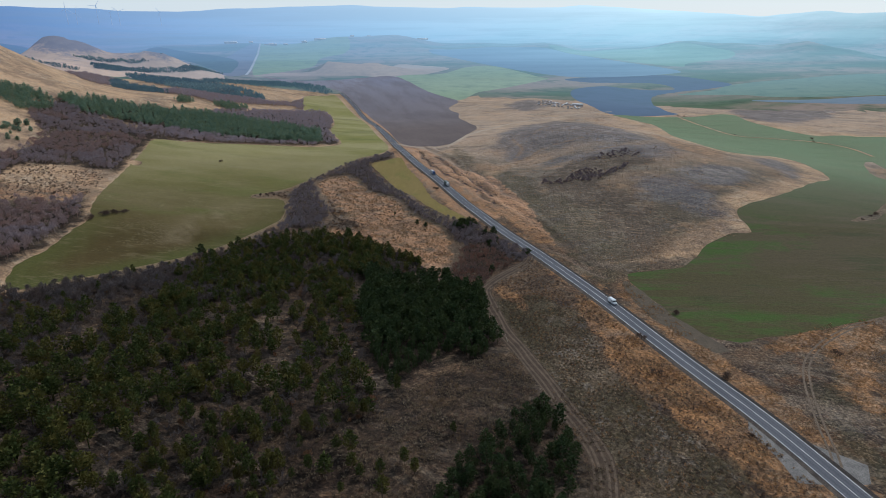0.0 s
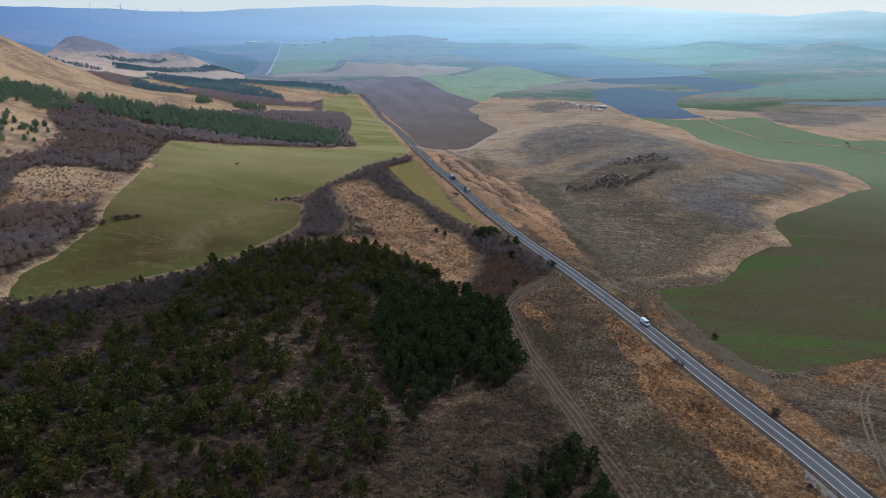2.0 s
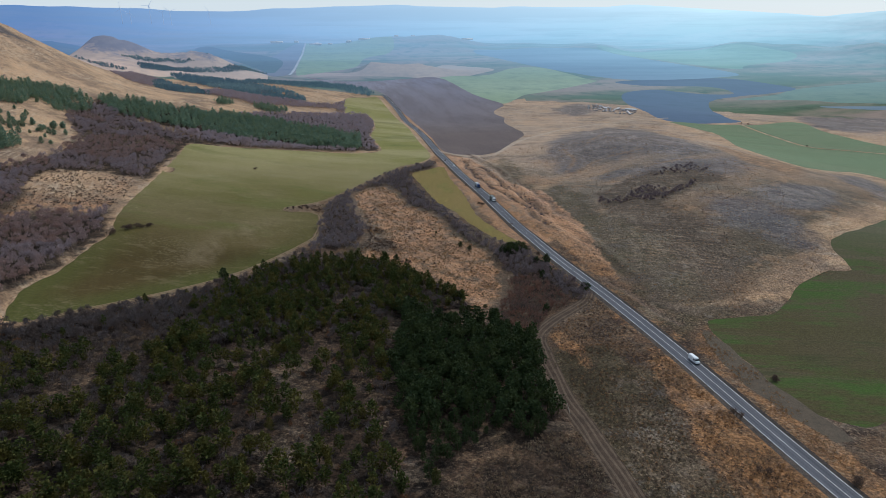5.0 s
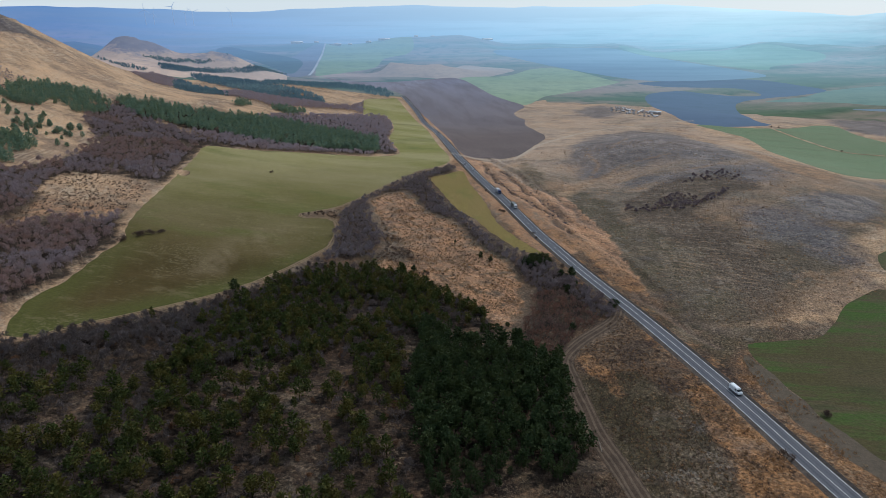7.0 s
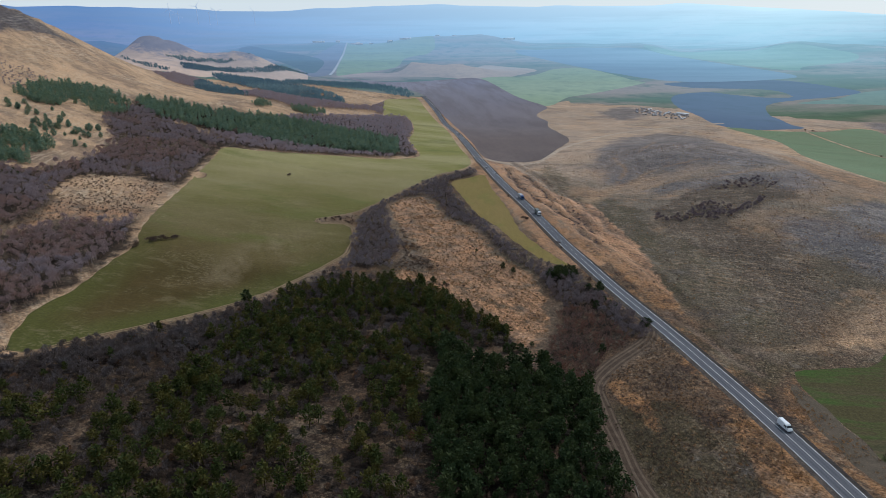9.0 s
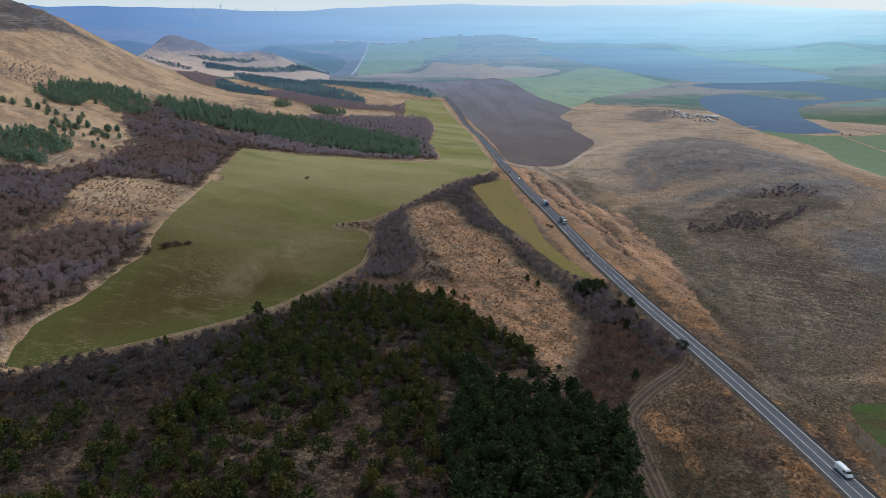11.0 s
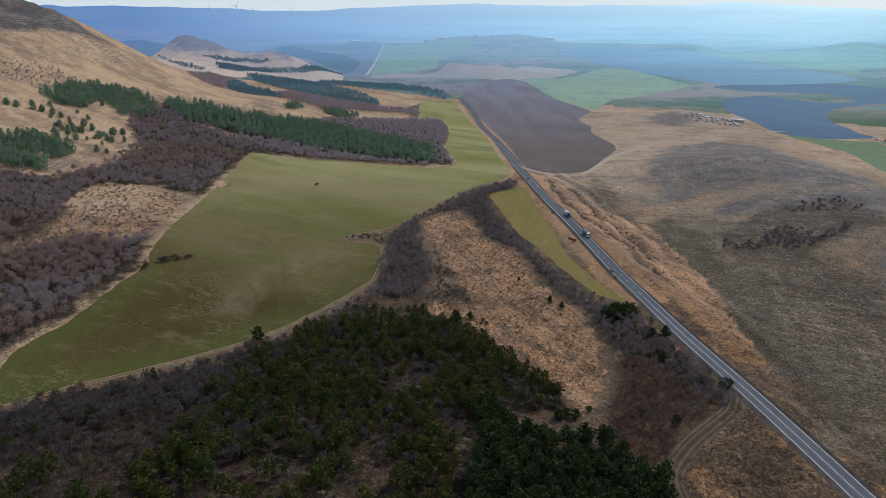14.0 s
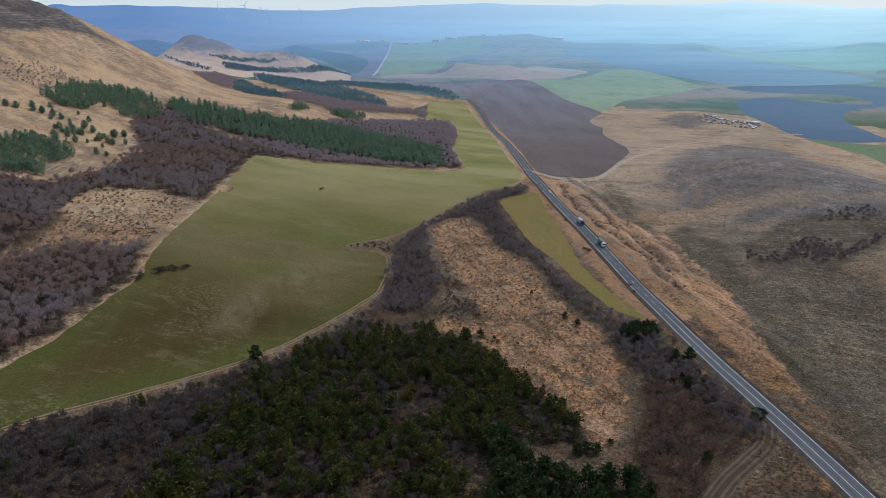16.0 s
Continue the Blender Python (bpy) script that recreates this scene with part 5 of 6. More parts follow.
rnd = np.random.default_rng(11)
PINES = [pine(s, 470, 0.65, 8.6 - 0.5 * (s % 3), 2.3 + 0.25 * (s % 4), 0.2 + 0.04 * (s // 2)) for s in range(6)]
PINES_LIGHT = [joined(pine(20 + s, 168, 1.02, 8.2 + 0.3 * (s % 3), 2.2 + 0.2 * s, 0.26)) for s in range(5)]
PINES_FAR = [joined(pine(40 + s, 62, 1.7, 9.0, 2.3 + 0.25 * s, 0.12, whorls=7)) for s in range(4)]
PINES_DISTANT = [joined(pine(45 + s, 20, 3.0, 8.0, 2.8 + 0.25 * s, 0.1, whorls=4)) for s in range(4)]
BARES = [bare(60 + s, 330, 5.5 + 0.3 * s, 2.2 + 0.15 * s, 0.07) for s in range(5)]
BARES_LIGHT = [joined(bare(80 + s, 120, 5.0, 2.4, 0.1, 5)) for s in range(5)]
BARES_FAR = [hazed(90 + s, 112, 5.0 + 0.3 * s, 2.4 + 0.15 * s, 1.3, 0.15) for s in range(5)]
COPSE = [hazed(190 + s, 64, 5.2 + 0.3 * s, 2.8, 1.9, 0.22) for s in range(4)]
BRUSH = [hazed(170 + s, 84, 4.0 + 0.3 * s, 2.1, 1.2, 0.095, 5) for s in range(4)]
MINI = [domed(150 + s, 14, 1.0, 0.8, 0.12) for s in range(4)]
BUSHES = [hazed(95 + s, 130, 2.7, 1.9, 0.8, 0.09, 5, 0.5) for s in range(4)]
BROAD_PINES = [pine(140 + s, 380, 0.85, 6.4, 2.9, 0.06) for s in range(3)]
SHRUBS = [joined(bare(100 + s, 48, 1.3, 0.9, 0.08, 3)) for s in range(4)]
TUFTS = [domed(120 + s, 12, 0.55, 0.55, 0.085)[0:2] for s in range(4)]

# needles with haze put in, as emission and as paler base colours
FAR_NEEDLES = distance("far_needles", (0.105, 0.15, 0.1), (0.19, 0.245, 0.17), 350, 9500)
# the pine wood: the trees towards the camera's way as single things
dense = clipped(sown(PINE_DENSE, 3.5, 1, 0.97), GAP_A, GAP_C)
open_ = clipped(np.concatenate([sown(PINE_OPEN, 3.7, 2, 0.95, 0.55, 7, 4), sown([(-110, 250), (-139, 215), (-200, 200), (-230, 150), (-150, 110), (-122, 140), (-139, 175), (-116, 188), (-104, 208)], 4.2, 4, 0.8, 0.4, 9, 3)]), PINE_DENSE)
open_ = clipped(open_, GAP_A, GAP_B, GAP_C)
bare_lane = np.any([inside(p, open_[:, 0], open_[:, 1]) for p in (LANE_A, LANE_B, LANE_C, LANE_D, LANE_E)], axis=0)
open_ = open_[~bare_lane | (rnd.uniform(0, 1, len(open_)) < 0.32)]
thin = np.interp(open_[:, 1], (100, 190, 265), (0.92, 0.6, 0.95))
open_ = open_[rnd.uniform(0, 1, len(open_)) < thin]
corner = sown(PINE_CORNER, 3.7, 3, 0.92)
stray = np.array(NEAR_PINES, float)
black = np.concatenate([corner, dense[dense[:, 1] < 240]])
olive = np.concatenate([stray, open_[(open_[:, 1] < 235) & (open_[:, 0] > -60)]])
black, olive = black[:170], olive[:130]
taken = {tuple(p) for p in np.concatenate([black, olive])}
rest_black = np.array([p for p in np.concatenate([dense, corner]) if tuple(p) not in taken])
rest_olive = np.array([p for p in open_ if tuple(p) not in taken])
planted("pine_tree", [(t, c, NEEDLES) for t, c in PINES[:3]], black, rnd.uniform(0.62, 1.2, len(black)), "dark green young pine with a ragged crown in a dense stand",
        "tree", "pines of the dense stand", 5)
planted("pine_tree", [(t, c, OLIVE_NEEDLES) for t, c in PINES[3:]], olive, rnd.uniform(0.6, 1.1, len(olive)), "olive-green young pine standing apart on a brown slope",
        "tree", "pines of the open wood", 6)
strewn("dense_pine_wood", PINES_LIGHT, rest_black, rnd.uniform(0.62, 1.2, len(rest_black)), NEEDLES, "dense stand of dark green young pines", 6)
strewn("open_pine_wood", PINES_LIGHT, rest_olive, rnd.uniform(0.55, 1.08, len(rest_olive)), OLIVE_NEEDLES, "olive-green young pine wood with bare brown gaps", 16)
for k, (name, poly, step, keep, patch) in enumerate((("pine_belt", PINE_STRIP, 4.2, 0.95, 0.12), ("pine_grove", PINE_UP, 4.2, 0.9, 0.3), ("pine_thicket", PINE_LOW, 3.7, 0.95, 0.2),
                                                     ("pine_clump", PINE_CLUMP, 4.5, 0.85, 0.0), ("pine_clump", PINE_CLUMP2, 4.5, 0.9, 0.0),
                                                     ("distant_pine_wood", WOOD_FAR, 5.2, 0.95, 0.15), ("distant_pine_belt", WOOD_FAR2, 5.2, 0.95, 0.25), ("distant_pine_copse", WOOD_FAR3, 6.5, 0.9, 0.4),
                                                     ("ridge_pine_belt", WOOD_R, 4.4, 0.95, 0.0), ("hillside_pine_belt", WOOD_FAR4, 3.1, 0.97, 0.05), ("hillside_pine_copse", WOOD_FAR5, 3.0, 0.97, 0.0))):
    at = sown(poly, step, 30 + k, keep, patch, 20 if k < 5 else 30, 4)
    strewn(name, PINES_FAR if k < 5 else PINES_DISTANT, at, rnd.uniform(0.5, 1.1, len(at)) * (1 if k < 5 else 0.8 if k < 8 else 0.6), HAZY_NEEDLES if k < 5 else FAR_NEEDLES, "belt of blue-green pines on the slope above the fields", 40 + k)
at = np.array(SCRUB_PINES + LOW_PINES + LONE_TREE, float)
planted("pine_tree", [(t, c, NEEDLES) for t, c in BROAD_PINES], at, np.where(np.arange(len(at)) < len(SCRUB_PINES), 0.75, np.where((at[:, 1] > 345) | (at[:, 0] < 46) & (at[:, 1] > 286), 1.6, np.where(at[:, 0] > 104, 1.4, 0.95))) * rnd.uniform(0.7, 1.15, len(at)), "bushy dark green pine in a leafless roadside thicket", "tree", "pines in the thicket", 27)
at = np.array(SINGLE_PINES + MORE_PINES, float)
planted("pine_tree", [(t, c, HAZY_NEEDLES) for t, c in BROAD_PINES], at, rnd.uniform(0.65, 1.15, len(at)),
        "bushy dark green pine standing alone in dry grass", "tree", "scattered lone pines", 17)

# leafless woods
WEST_EDGE = [(-115, 262), (-139, 275), (-175, 250), (-260, 300), (-300, 230), (-230, 140), (-150, 110), (-122, 140), (-139, 175), (-116, 188), (-104, 208), (-95, 245)]
low_wood, fringe = sown(THICKET_B, 2.5, 50, 0.97, feather=1.5), np.concatenate([sown(FRINGE, 3.3, 51, 0.95), sown(WEST_EDGE, 3.7, 57, 0.95, 0.2, 14)])
inner = clipped(np.concatenate([sown(PINE_OPEN, 3.9, 52, 0.85, 0.2, 11), sown([(-170, 240), (-100, 300), (-60, 345), (-60, 250), (-100, 190), (-200, 180)], 3.6, 58, 0.95, 0.15, 13)]), PINE_DENSE, GAP_A, GAP_C)
inner = inner[~np.any([inside(p, inner[:, 0], inner[:, 1]) for p in (LANE_A, LANE_B, LANE_D, LANE_E)], axis=0) | (rnd.uniform(0, 1, len(inner)) < 0.3)]
single = np.concatenate([inner[(inner[:, 1] < 210) & (inner[:, 0] > -60)][:90], fringe[:80]])
taken = {tuple(p) for p in single}
planted("bare_tree", [(t, c, TWIGS) for t, c in BARES[:3]], single, rnd.uniform(0.5, 0.9, len(single)), "leafless grey-brown small tree among pines", "tree",
        "leafless trees in the pine wood", 7)
planted("bare_tree", [(t, c, RUSTY_TWIGS) for t, c in BARES[3:]], low_wood[:110], rnd.uniform(0.5, 0.9, 110), "leafless reddish-brown small tree in a roadside thicket", "tree",
        "leafless trees beside the road", 18)
at = np.array([p for p in np.concatenate([inner, fringe]) if tuple(p) not in taken])
near_by = at[:, 1] < 255
strewn("brushwood", BRUSH + BARES_LIGHT[:1], at[near_by], rnd.uniform(0.45, 0.95, near_by.sum()), TWIGS, "leafless grey-brown brush under the pines", 28)
at = at[~near_by]
strewn("bare_wood", BARES_FAR, at, rnd.uniform(0.5, 1.05, len(at)), TWIGS, "leafless grey-brown undergrowth between the pines", 8)
at = low_wood[110:]
grey = (away(ROAD_LINE, at[:, 0], at[:, 1], False) < 20) | (at[:, 1] > 330)
strewn("roadside_thicket", BARES_FAR + BRUSH[:2], at[grey], rnd.uniform(0.5, 0.95, grey.sum()), twigs("mauve_twigs", (0.125, 0.104, 0.108), (0.24, 0.2, 0.205), (0.17, 0.13, 0.126)), "leafless mauve-grey thicket beside the road", 29)
at = at[~grey]
strewn("rusty_thicket", BARES_LIGHT[:2] + BRUSH[:3], at, rnd.uniform(0.45, 0.95, len(at)), RUSTY_TWIGS, "leafless reddish-brown roadside thicket", 19)
at = sown(THICKET_M, 3.2, 53, 0.97)
strewn("bare_thicket", BARES_LIGHT[:1] + BARES_FAR, at, rnd.uniform(0.5, 1.0, len(at)), twigs("grey_twigs", (0.15, 0.127, 0.132), (0.26, 0.22, 0.226), (0.2, 0.157, 0.15)), "winding belt of leafless grey-brown thicket", 9)
at = clipped(sown(THICKET_L, 3.9, 54, 0.97, 0.38, 13, 3), CLEARING, PINE_LOW, PINE_UP)
at = at[away(WHEAT, at[:, 0], at[:, 1]) > 7]
half = np.sin(at[:, 0] / 31 + np.sin(at[:, 1] / 23)) * np.sin(at[:, 1] / 37) > 0.15
# both forests' twigs have haze in their colour, paler than near brush
strewn("bare_forest", BARES_FAR, at[~half], rnd.uniform(0.7, 1.25, (~half).sum()), HAZY_TWIGS, "leafless mauve-brown forest beside the wheat, paled with haze", 10)
strewn("rusty_forest", BARES_FAR, at[half], rnd.uniform(0.7, 1.2, half.sum()), twigs("hazy_rusty_twigs", (0.25, 0.185, 0.174), (0.37, 0.27, 0.248), (0.31, 0.2, 0.166)), "leafless reddish-brown forest beside the wheat, paled with haze", 20)
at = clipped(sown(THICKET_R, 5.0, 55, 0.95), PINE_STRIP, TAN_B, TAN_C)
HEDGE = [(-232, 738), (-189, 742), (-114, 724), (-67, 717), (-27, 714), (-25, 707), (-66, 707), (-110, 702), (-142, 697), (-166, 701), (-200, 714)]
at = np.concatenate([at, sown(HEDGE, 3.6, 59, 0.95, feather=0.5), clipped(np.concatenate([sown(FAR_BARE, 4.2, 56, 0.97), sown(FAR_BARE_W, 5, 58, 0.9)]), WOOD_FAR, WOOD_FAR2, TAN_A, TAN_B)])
# the copse's twigs are paled further, again for haze
strewn("bare_copse", COPSE, at, rnd.uniform(0.7, 1.25, len(at)), twigs("hazy_grey_twigs", (0.3, 0.25, 0.27), (0.45, 0.38, 0.4), (0.37, 0.285, 0.28)), "leafless mauve-brown copse behind the pine belt", 12)

at = np.concatenate([sown([(-44, 474), (-56, 483), (-69, 480), (-72, 484), (-60, 492), (-44, 500)], 3.2, 72, 0.8, feather=0.5), np.array([(79, 553), (78, 548), (80, 545)])])
strewn("tongue_bushes", BUSHES, at, rnd.uniform(0.4, 1.0, len(at)), SCRUB_TWIGS, "leafless bushes on a tongue of rough grass", 73)
rust = np.concatenate([sown(FRINGE, 9, 86, 0.7, feather=0), sown(PINE_OPEN, 11, 96, 0.5, feather=0)])
strewn("rusty_bushes", BUSHES, rust, rnd.uniform(0.6, 1.3, len(rust)), twigs("withered_leaves", (0.14, 0.075, 0.04), (0.24, 0.12, 0.06), (0.17, 0.1, 0.06)), "russet bushes holding withered leaves", 87)
OLIVE_CLUMP = np.array([(-300, 502), (-296, 508), (-293, 505), (-297, 499), (-290, 503)], float)
green = np.concatenate([sown(FRINGE, 11, 88, 0.6, feather=0), sown(WEST_EDGE, 12, 89, 0.6, feather=0)])
green = np.concatenate([green, OLIVE_CLUMP])
strewn("fringe_pines", PINES_LIGHT, green, rnd.uniform(0.4, 0.8, len(green)), OLIVE_NEEDLES, "small olive-green pines along the edge of the wood", 92)

# scrub, bushes and tussocks
for name, poly, step, keep, size, seed in (("scrub", SCRUB, 4.8, 0.45, 1.2, 60), ("clearing_scrub", CLEARING, 6.0, 0.6, 1.6, 61), ("hill_scrub", RIGHT_SLOPE, 8.0, 0.3, 0.95, 62), ("slope_shrubs", SLOPE, 5.0, 0.35, 0.7, 63), ("glade_shrubs", GLADE, 3.6, 0.5, 0.8, 64)):
    at = sown(poly, step, seed, keep, 0.5, 12)
    strewn(name, SHRUBS, at, size * rnd.uniform(0.45, 1.3, len(at)), SCRUB_TWIGS, "low leafless brown scrub in dry grass", seed)
for name, poly, step, keep, size, seed in (("small_scrub", SCRUB, 2.6, 0.32, 1.15, 160), ("clearing_shrubs", CLEARING, 2.4, 0.75, 1.5, 161), ("hill_shrubs", RIGHT_SLOPE, 6.5, 0.25, 1.1, 162), ("strip_shrubs", RUST_R, 3.6, 0.6, 1.1, 163), ("grey_shrubs", GREY_SCRUB, 2.0, 0.8, 1.9, 164)):
    at = sown(poly, step, seed, keep, 0.75, 9)
    strewn(name, MINI, at, size * rnd.uniform(0.4, 1.3, len(at)), SCRUB_TWIGS, "small dark leafless shrubs dotted over dry grass", seed)
at = np.concatenate([sown(HILL_BUSH, 3.0, 63, 0.8, 0.35, 12, 1), sown(HILL_BUSH2, 4.0, 64, 0.9, feather=1), sown(HILL_BUSH3, 6, 65, 0.7, feather=0)])
strewn("hill_bushes", BUSHES, at, rnd.uniform(0.5, 1.4, len(at)), DARK_TWIGS, "grey-brown leafless bushes in a hollow of the hill", 66)
for k, line in enumerate((GULLY_A, GULLY_B)):
    at = curve(line, 5.0)
    at = at + np.random.default_rng(70 + k).normal(0, 1.6, at.shape)
    strewn("gully_bushes", BUSHES, at, rnd.uniform(0.35, 1.0, len(at)), DARK_TWIGS, "brown bushes along an eroded gully", 71 + k)
bush = np.array([(x - 6 if (x, y) in ((146, 211), (145, 211)) else x, y) for x, y in NEAR_BUSH] + ISLE + LONE_BUSH + [(348, 318), (362, 326), (371, 330), (552, 885), (560, 880), (640, 695)] + STREAM_R[2:-1:2], float)
planted("bush", [(joined([tube((0, 0, -0.3), (0.35, 0.2, 1.2), 0.06, 0.03, 4), tube((0, 0, -0.3), (-0.3, 0.25, 1.1), 0.05, 0.03, 4)]), hazed(130 + s, 200, 2.7, 1.9, 0.75, 0.07, 5, 0.52), SCRUB_TWIGS) for s in range(3)], bush, rnd.uniform(0.7, 1.3, len(bush)) * np.array([1.7 if tuple(p) in {tuple(q) for q in ISLE} else 1.0 for p in bush.tolist()]),
        "leafless dark brown bush in dry grass", "bush", "single bushes", 21)
for name, poly, step, seed, size in (("tussocks", SLOPE, 1.9, 80, 1.2), ("glade_tussocks", GLADE, 1.4, 81, 1.7), ("meadow_tussocks", MEADOW, 1.25, 181, 1.15), ("brown_tussocks", SLOPE, 1.7, 182, 1.3), ("track_tussocks", RUST_T, 1.7, 183, 1.5), ("scrub_tussocks", SCRUB, 1.8, 82, 1.7), ("roadside_tussocks", RUST_L, 1.3, 84, 1.3), ("verge_tussocks", RUST_S, 1.3, 85, 1.3), ("hill_tussocks", RIGHT_SLOPE, 3.6, 83, 1.2)):
    at = sown(poly, step, seed, 0.9, 0.55, 7)
    strewn(name, TUFTS, at, size * rnd.uniform(0.6, 1.5, len(at)), PALE_STRAW if name == "glade_tussocks" else SCRUB_TWIGS if name == "brown_tussocks" else GREY_STRAW if name == "meadow_tussocks" else STRAW, "tussocks of dry straw-coloured grass", seed)

at = sown(SLOPE_SCRUB, 4.5, 67, 0.85, 0.3, 20)
strewn("slope_scrub", COPSE, at, rnd.uniform(0.25, 0.6, len(at)), HAZY_TWIGS, "brown leafless scrub on the tawny mountain slope", 68)

# tracks
vs, fs = ribbon(curve(TRACK_F, 4), (-3.7, -1.0, 1.0, 3.7), (0.17, 0.2, 0.2, 0.17))
bed = track("farm_track", TRACK_F, DIRT, 2.2, "rutted brown dirt track along the pine wood", 0.4, 0.24)
for o in (-2.9, 2.6):
    part("wheel_rut", mesh("wheel_rut", *ribbon(curve(TRACK_F, 4), (o - 0.35, o, o + 0.35), (0.22, 0.25, 0.22)), DIRT, True), bed)
part("track_bed", mesh("track_bed", vs, fs, gravel("track_bed", (0.048, 0.033, 0.023), (0.085, 0.058, 0.039)), True), bed)
track("field_track", TRACK_R, gravel("sandy_dirt", (0.115, 0.085, 0.06), (0.17, 0.128, 0.092)), 1.9, "pale two-rut track curving through dry grass", 0.35)
track("hill_track", TRACK_P, gravel("hill_dirt", (0.34, 0.26, 0.19), (0.46, 0.37, 0.28)), 2.4, "pale dirt track leading over the bare hill", 1.1, 0.45)
rim = curve(SOUTH, 5)
ahead = np.gradient(rim, axis=0)
ahead = np.stack([ahead[:, 1], -ahead[:, 0]], 1) / np.linalg.norm(ahead, axis=1)[:, None]
ahead *= -1 if inside(WHEAT, (rim + 3 * ahead)[:, 0], (rim + 3 * ahead)[:, 1]).mean() > 0.5 else 1
track("wheat_track", [tuple(p) for p in rim + 1.7 * ahead], PALE_DIRT, 1.8, "pale two-rut track along the edge of the wheat", 0.36, 0.2)
far_road = ribbon(curve(FAR_ROAD, 60), (-4, 4), (3.0, 3.0))
tagged(new("backdrop_road", mesh("backdrop_road", *far_road, distance("far_asphalt", (0.36, 0.35, 0.36), (0.42, 0.41, 0.4), 900, 3200))),
       "pale straight road far down the valley", "road", kind="structure")
stream = ribbon(curve(STREAM_R, 8), (-2, 0, 2), (0.2, 0.5, 0.2))
tagged(new("grass_baulk", mesh("grass_baulk", *stream, GRASS, True, {k: np.full(len(stream[0]), v) for k, v in (("pale", 1.0), ("litter", 0.0), ("straw", 0.0), ("heath", 0.0), ("olive", 0.0), ("earth", 0.0), ("dry", 0.0), ("brown", 0.0), ("lush", 0.0), ("bald", 0.0), ("rib", 0.0), ("cut", 0.0), ("lane", 0.0))})),
       "pale grassy baulk winding through green fields", "baulk", kind="structure")


# ---- things made by hand ----
def solid(name, parent, size, at, material, label="", round_=0.05, taper=None, turn=(0, 0, 0)):
    """A box with rounded edges; taper narrows its top (x, y) and shifts it along y."""
    bm = bmesh.new()
    bmesh.ops.create_cube(bm, size=1)
    for v in bm.verts:
        if taper and v.co.z > 0:
            v.co.x, v.co.y = v.co.x * taper[0], v.co.y * taper[1] + (taper[2] / size[1] if len(taper) > 2 else 0)
        v.co = Vector((v.co.x * size[0], v.co.y * size[1], v.co.z * size[2]))
    if round_:
        bmesh.ops.bevel(bm, geom=bm.edges[:], offset=round_, segments=2, affect="EDGES")
    bmesh.ops.rotate(bm, verts=bm.verts, matrix=Euler([radians(t) for t in turn]).to_matrix())
    bmesh.ops.translate(bm, verts=bm.verts, vec=at)
    me = bpy.data.meshes.new(name)
    bm.to_mesh(me)
    bm.free()
    me.materials.append(material)
    return part(name, me, parent, label)


def drum(name, parent, radius, wide, at, material, axis="X", sides=16, top=None, label=""):
    bm = bmesh.new()
    bmesh.ops.create_cone(bm, cap_ends=True, segments=sides, radius1=radius, radius2=radius if top is None else top, depth=wide)
    if axis == "X":
        bmesh.ops.rotate(bm, verts=bm.verts, matrix=Matrix.Rotation(radians(90), 3, "Y"))
    if axis == "Y":
        bmesh.ops.rotate(bm, verts=bm.verts, matrix=Matrix.Rotation(radians(90), 3, "X"))
    bmesh.ops.translate(bm, verts=bm.verts, vec=at)
    me = bpy.data.meshes.new(name)
    bm.to_mesh(me)
    bm.free()
    me.materials.append(material)
    return part(name, me, parent, label)


RUBBER = plain("rubber", (0.02, 0.02, 0.021), 0.85)
STEEL = plain("steel", (0.5, 0.5, 0.5), 0.4, 0.8)
DARK_GLASS = plain("tinted_glass", (0.015, 0.018, 0.02), 0.08, 0, 0)
WHITE_PAINT = plain("white_paint", (0.75, 0.76, 0.76), 0.35, 0, 0.06)
BLUE_PAINT = plain("blue_paint", (0.025, 0.07, 0.22), 0.35, 0, 0.06)
GREY_TARP = plain("grey_tarpaulin", (0.12, 0.15, 0.14), 0.6, 0, 0.2)
PALE_TARP = plain("pale_tarpaulin", (0.42, 0.44, 0.45), 0.6, 0, 0.2)
SILVER_PAINT = plain("silver_paint", (0.4, 0.41, 0.42), 0.35, 0.4, 0.06)
LAMP_GLASS = plain("lamp_glass", (0.7, 0.7, 0.66), 0.15, 0, 0)
CHASSIS = plain("chassis", (0.035, 0.035, 0.037), 0.7)


def wheels(thing, track_, rows, radius):
    for y in rows:
        for x in (-track_ / 2, track_ / 2):
            tyre = drum("wheel", thing, radius, 0.28, (x, y, radius), RUBBER)
            drum("rim", tyre, radius * 0.55, 0.3, (x, y, radius), STEEL, sides=12)


def on_road(y, lane):
    """A pose on the road at a place along it, in the lane beside its middle, facing south."""
    line = curve(ROAD, 5)
    i = int(np.argmin(np.abs(line[:, 1] - y)))
    d = line[i] - line[i + 1]
    side = np.array([d[1], -d[0]]) / np.linalg.norm(d)
    x, yy = line[i] + side * lane
    z0, z1 = land(line[i, 0], line[i, 1])[0], land(line[i + 1, 0], line[i + 1, 1])[0]
    slope = math.degrees(math.atan2(z0 - z1, np.linalg.norm(d)))
    return pose(x, yy, z0 + 0.51, -slope, 0, math.degrees(math.atan2(d[0], -d[1])))


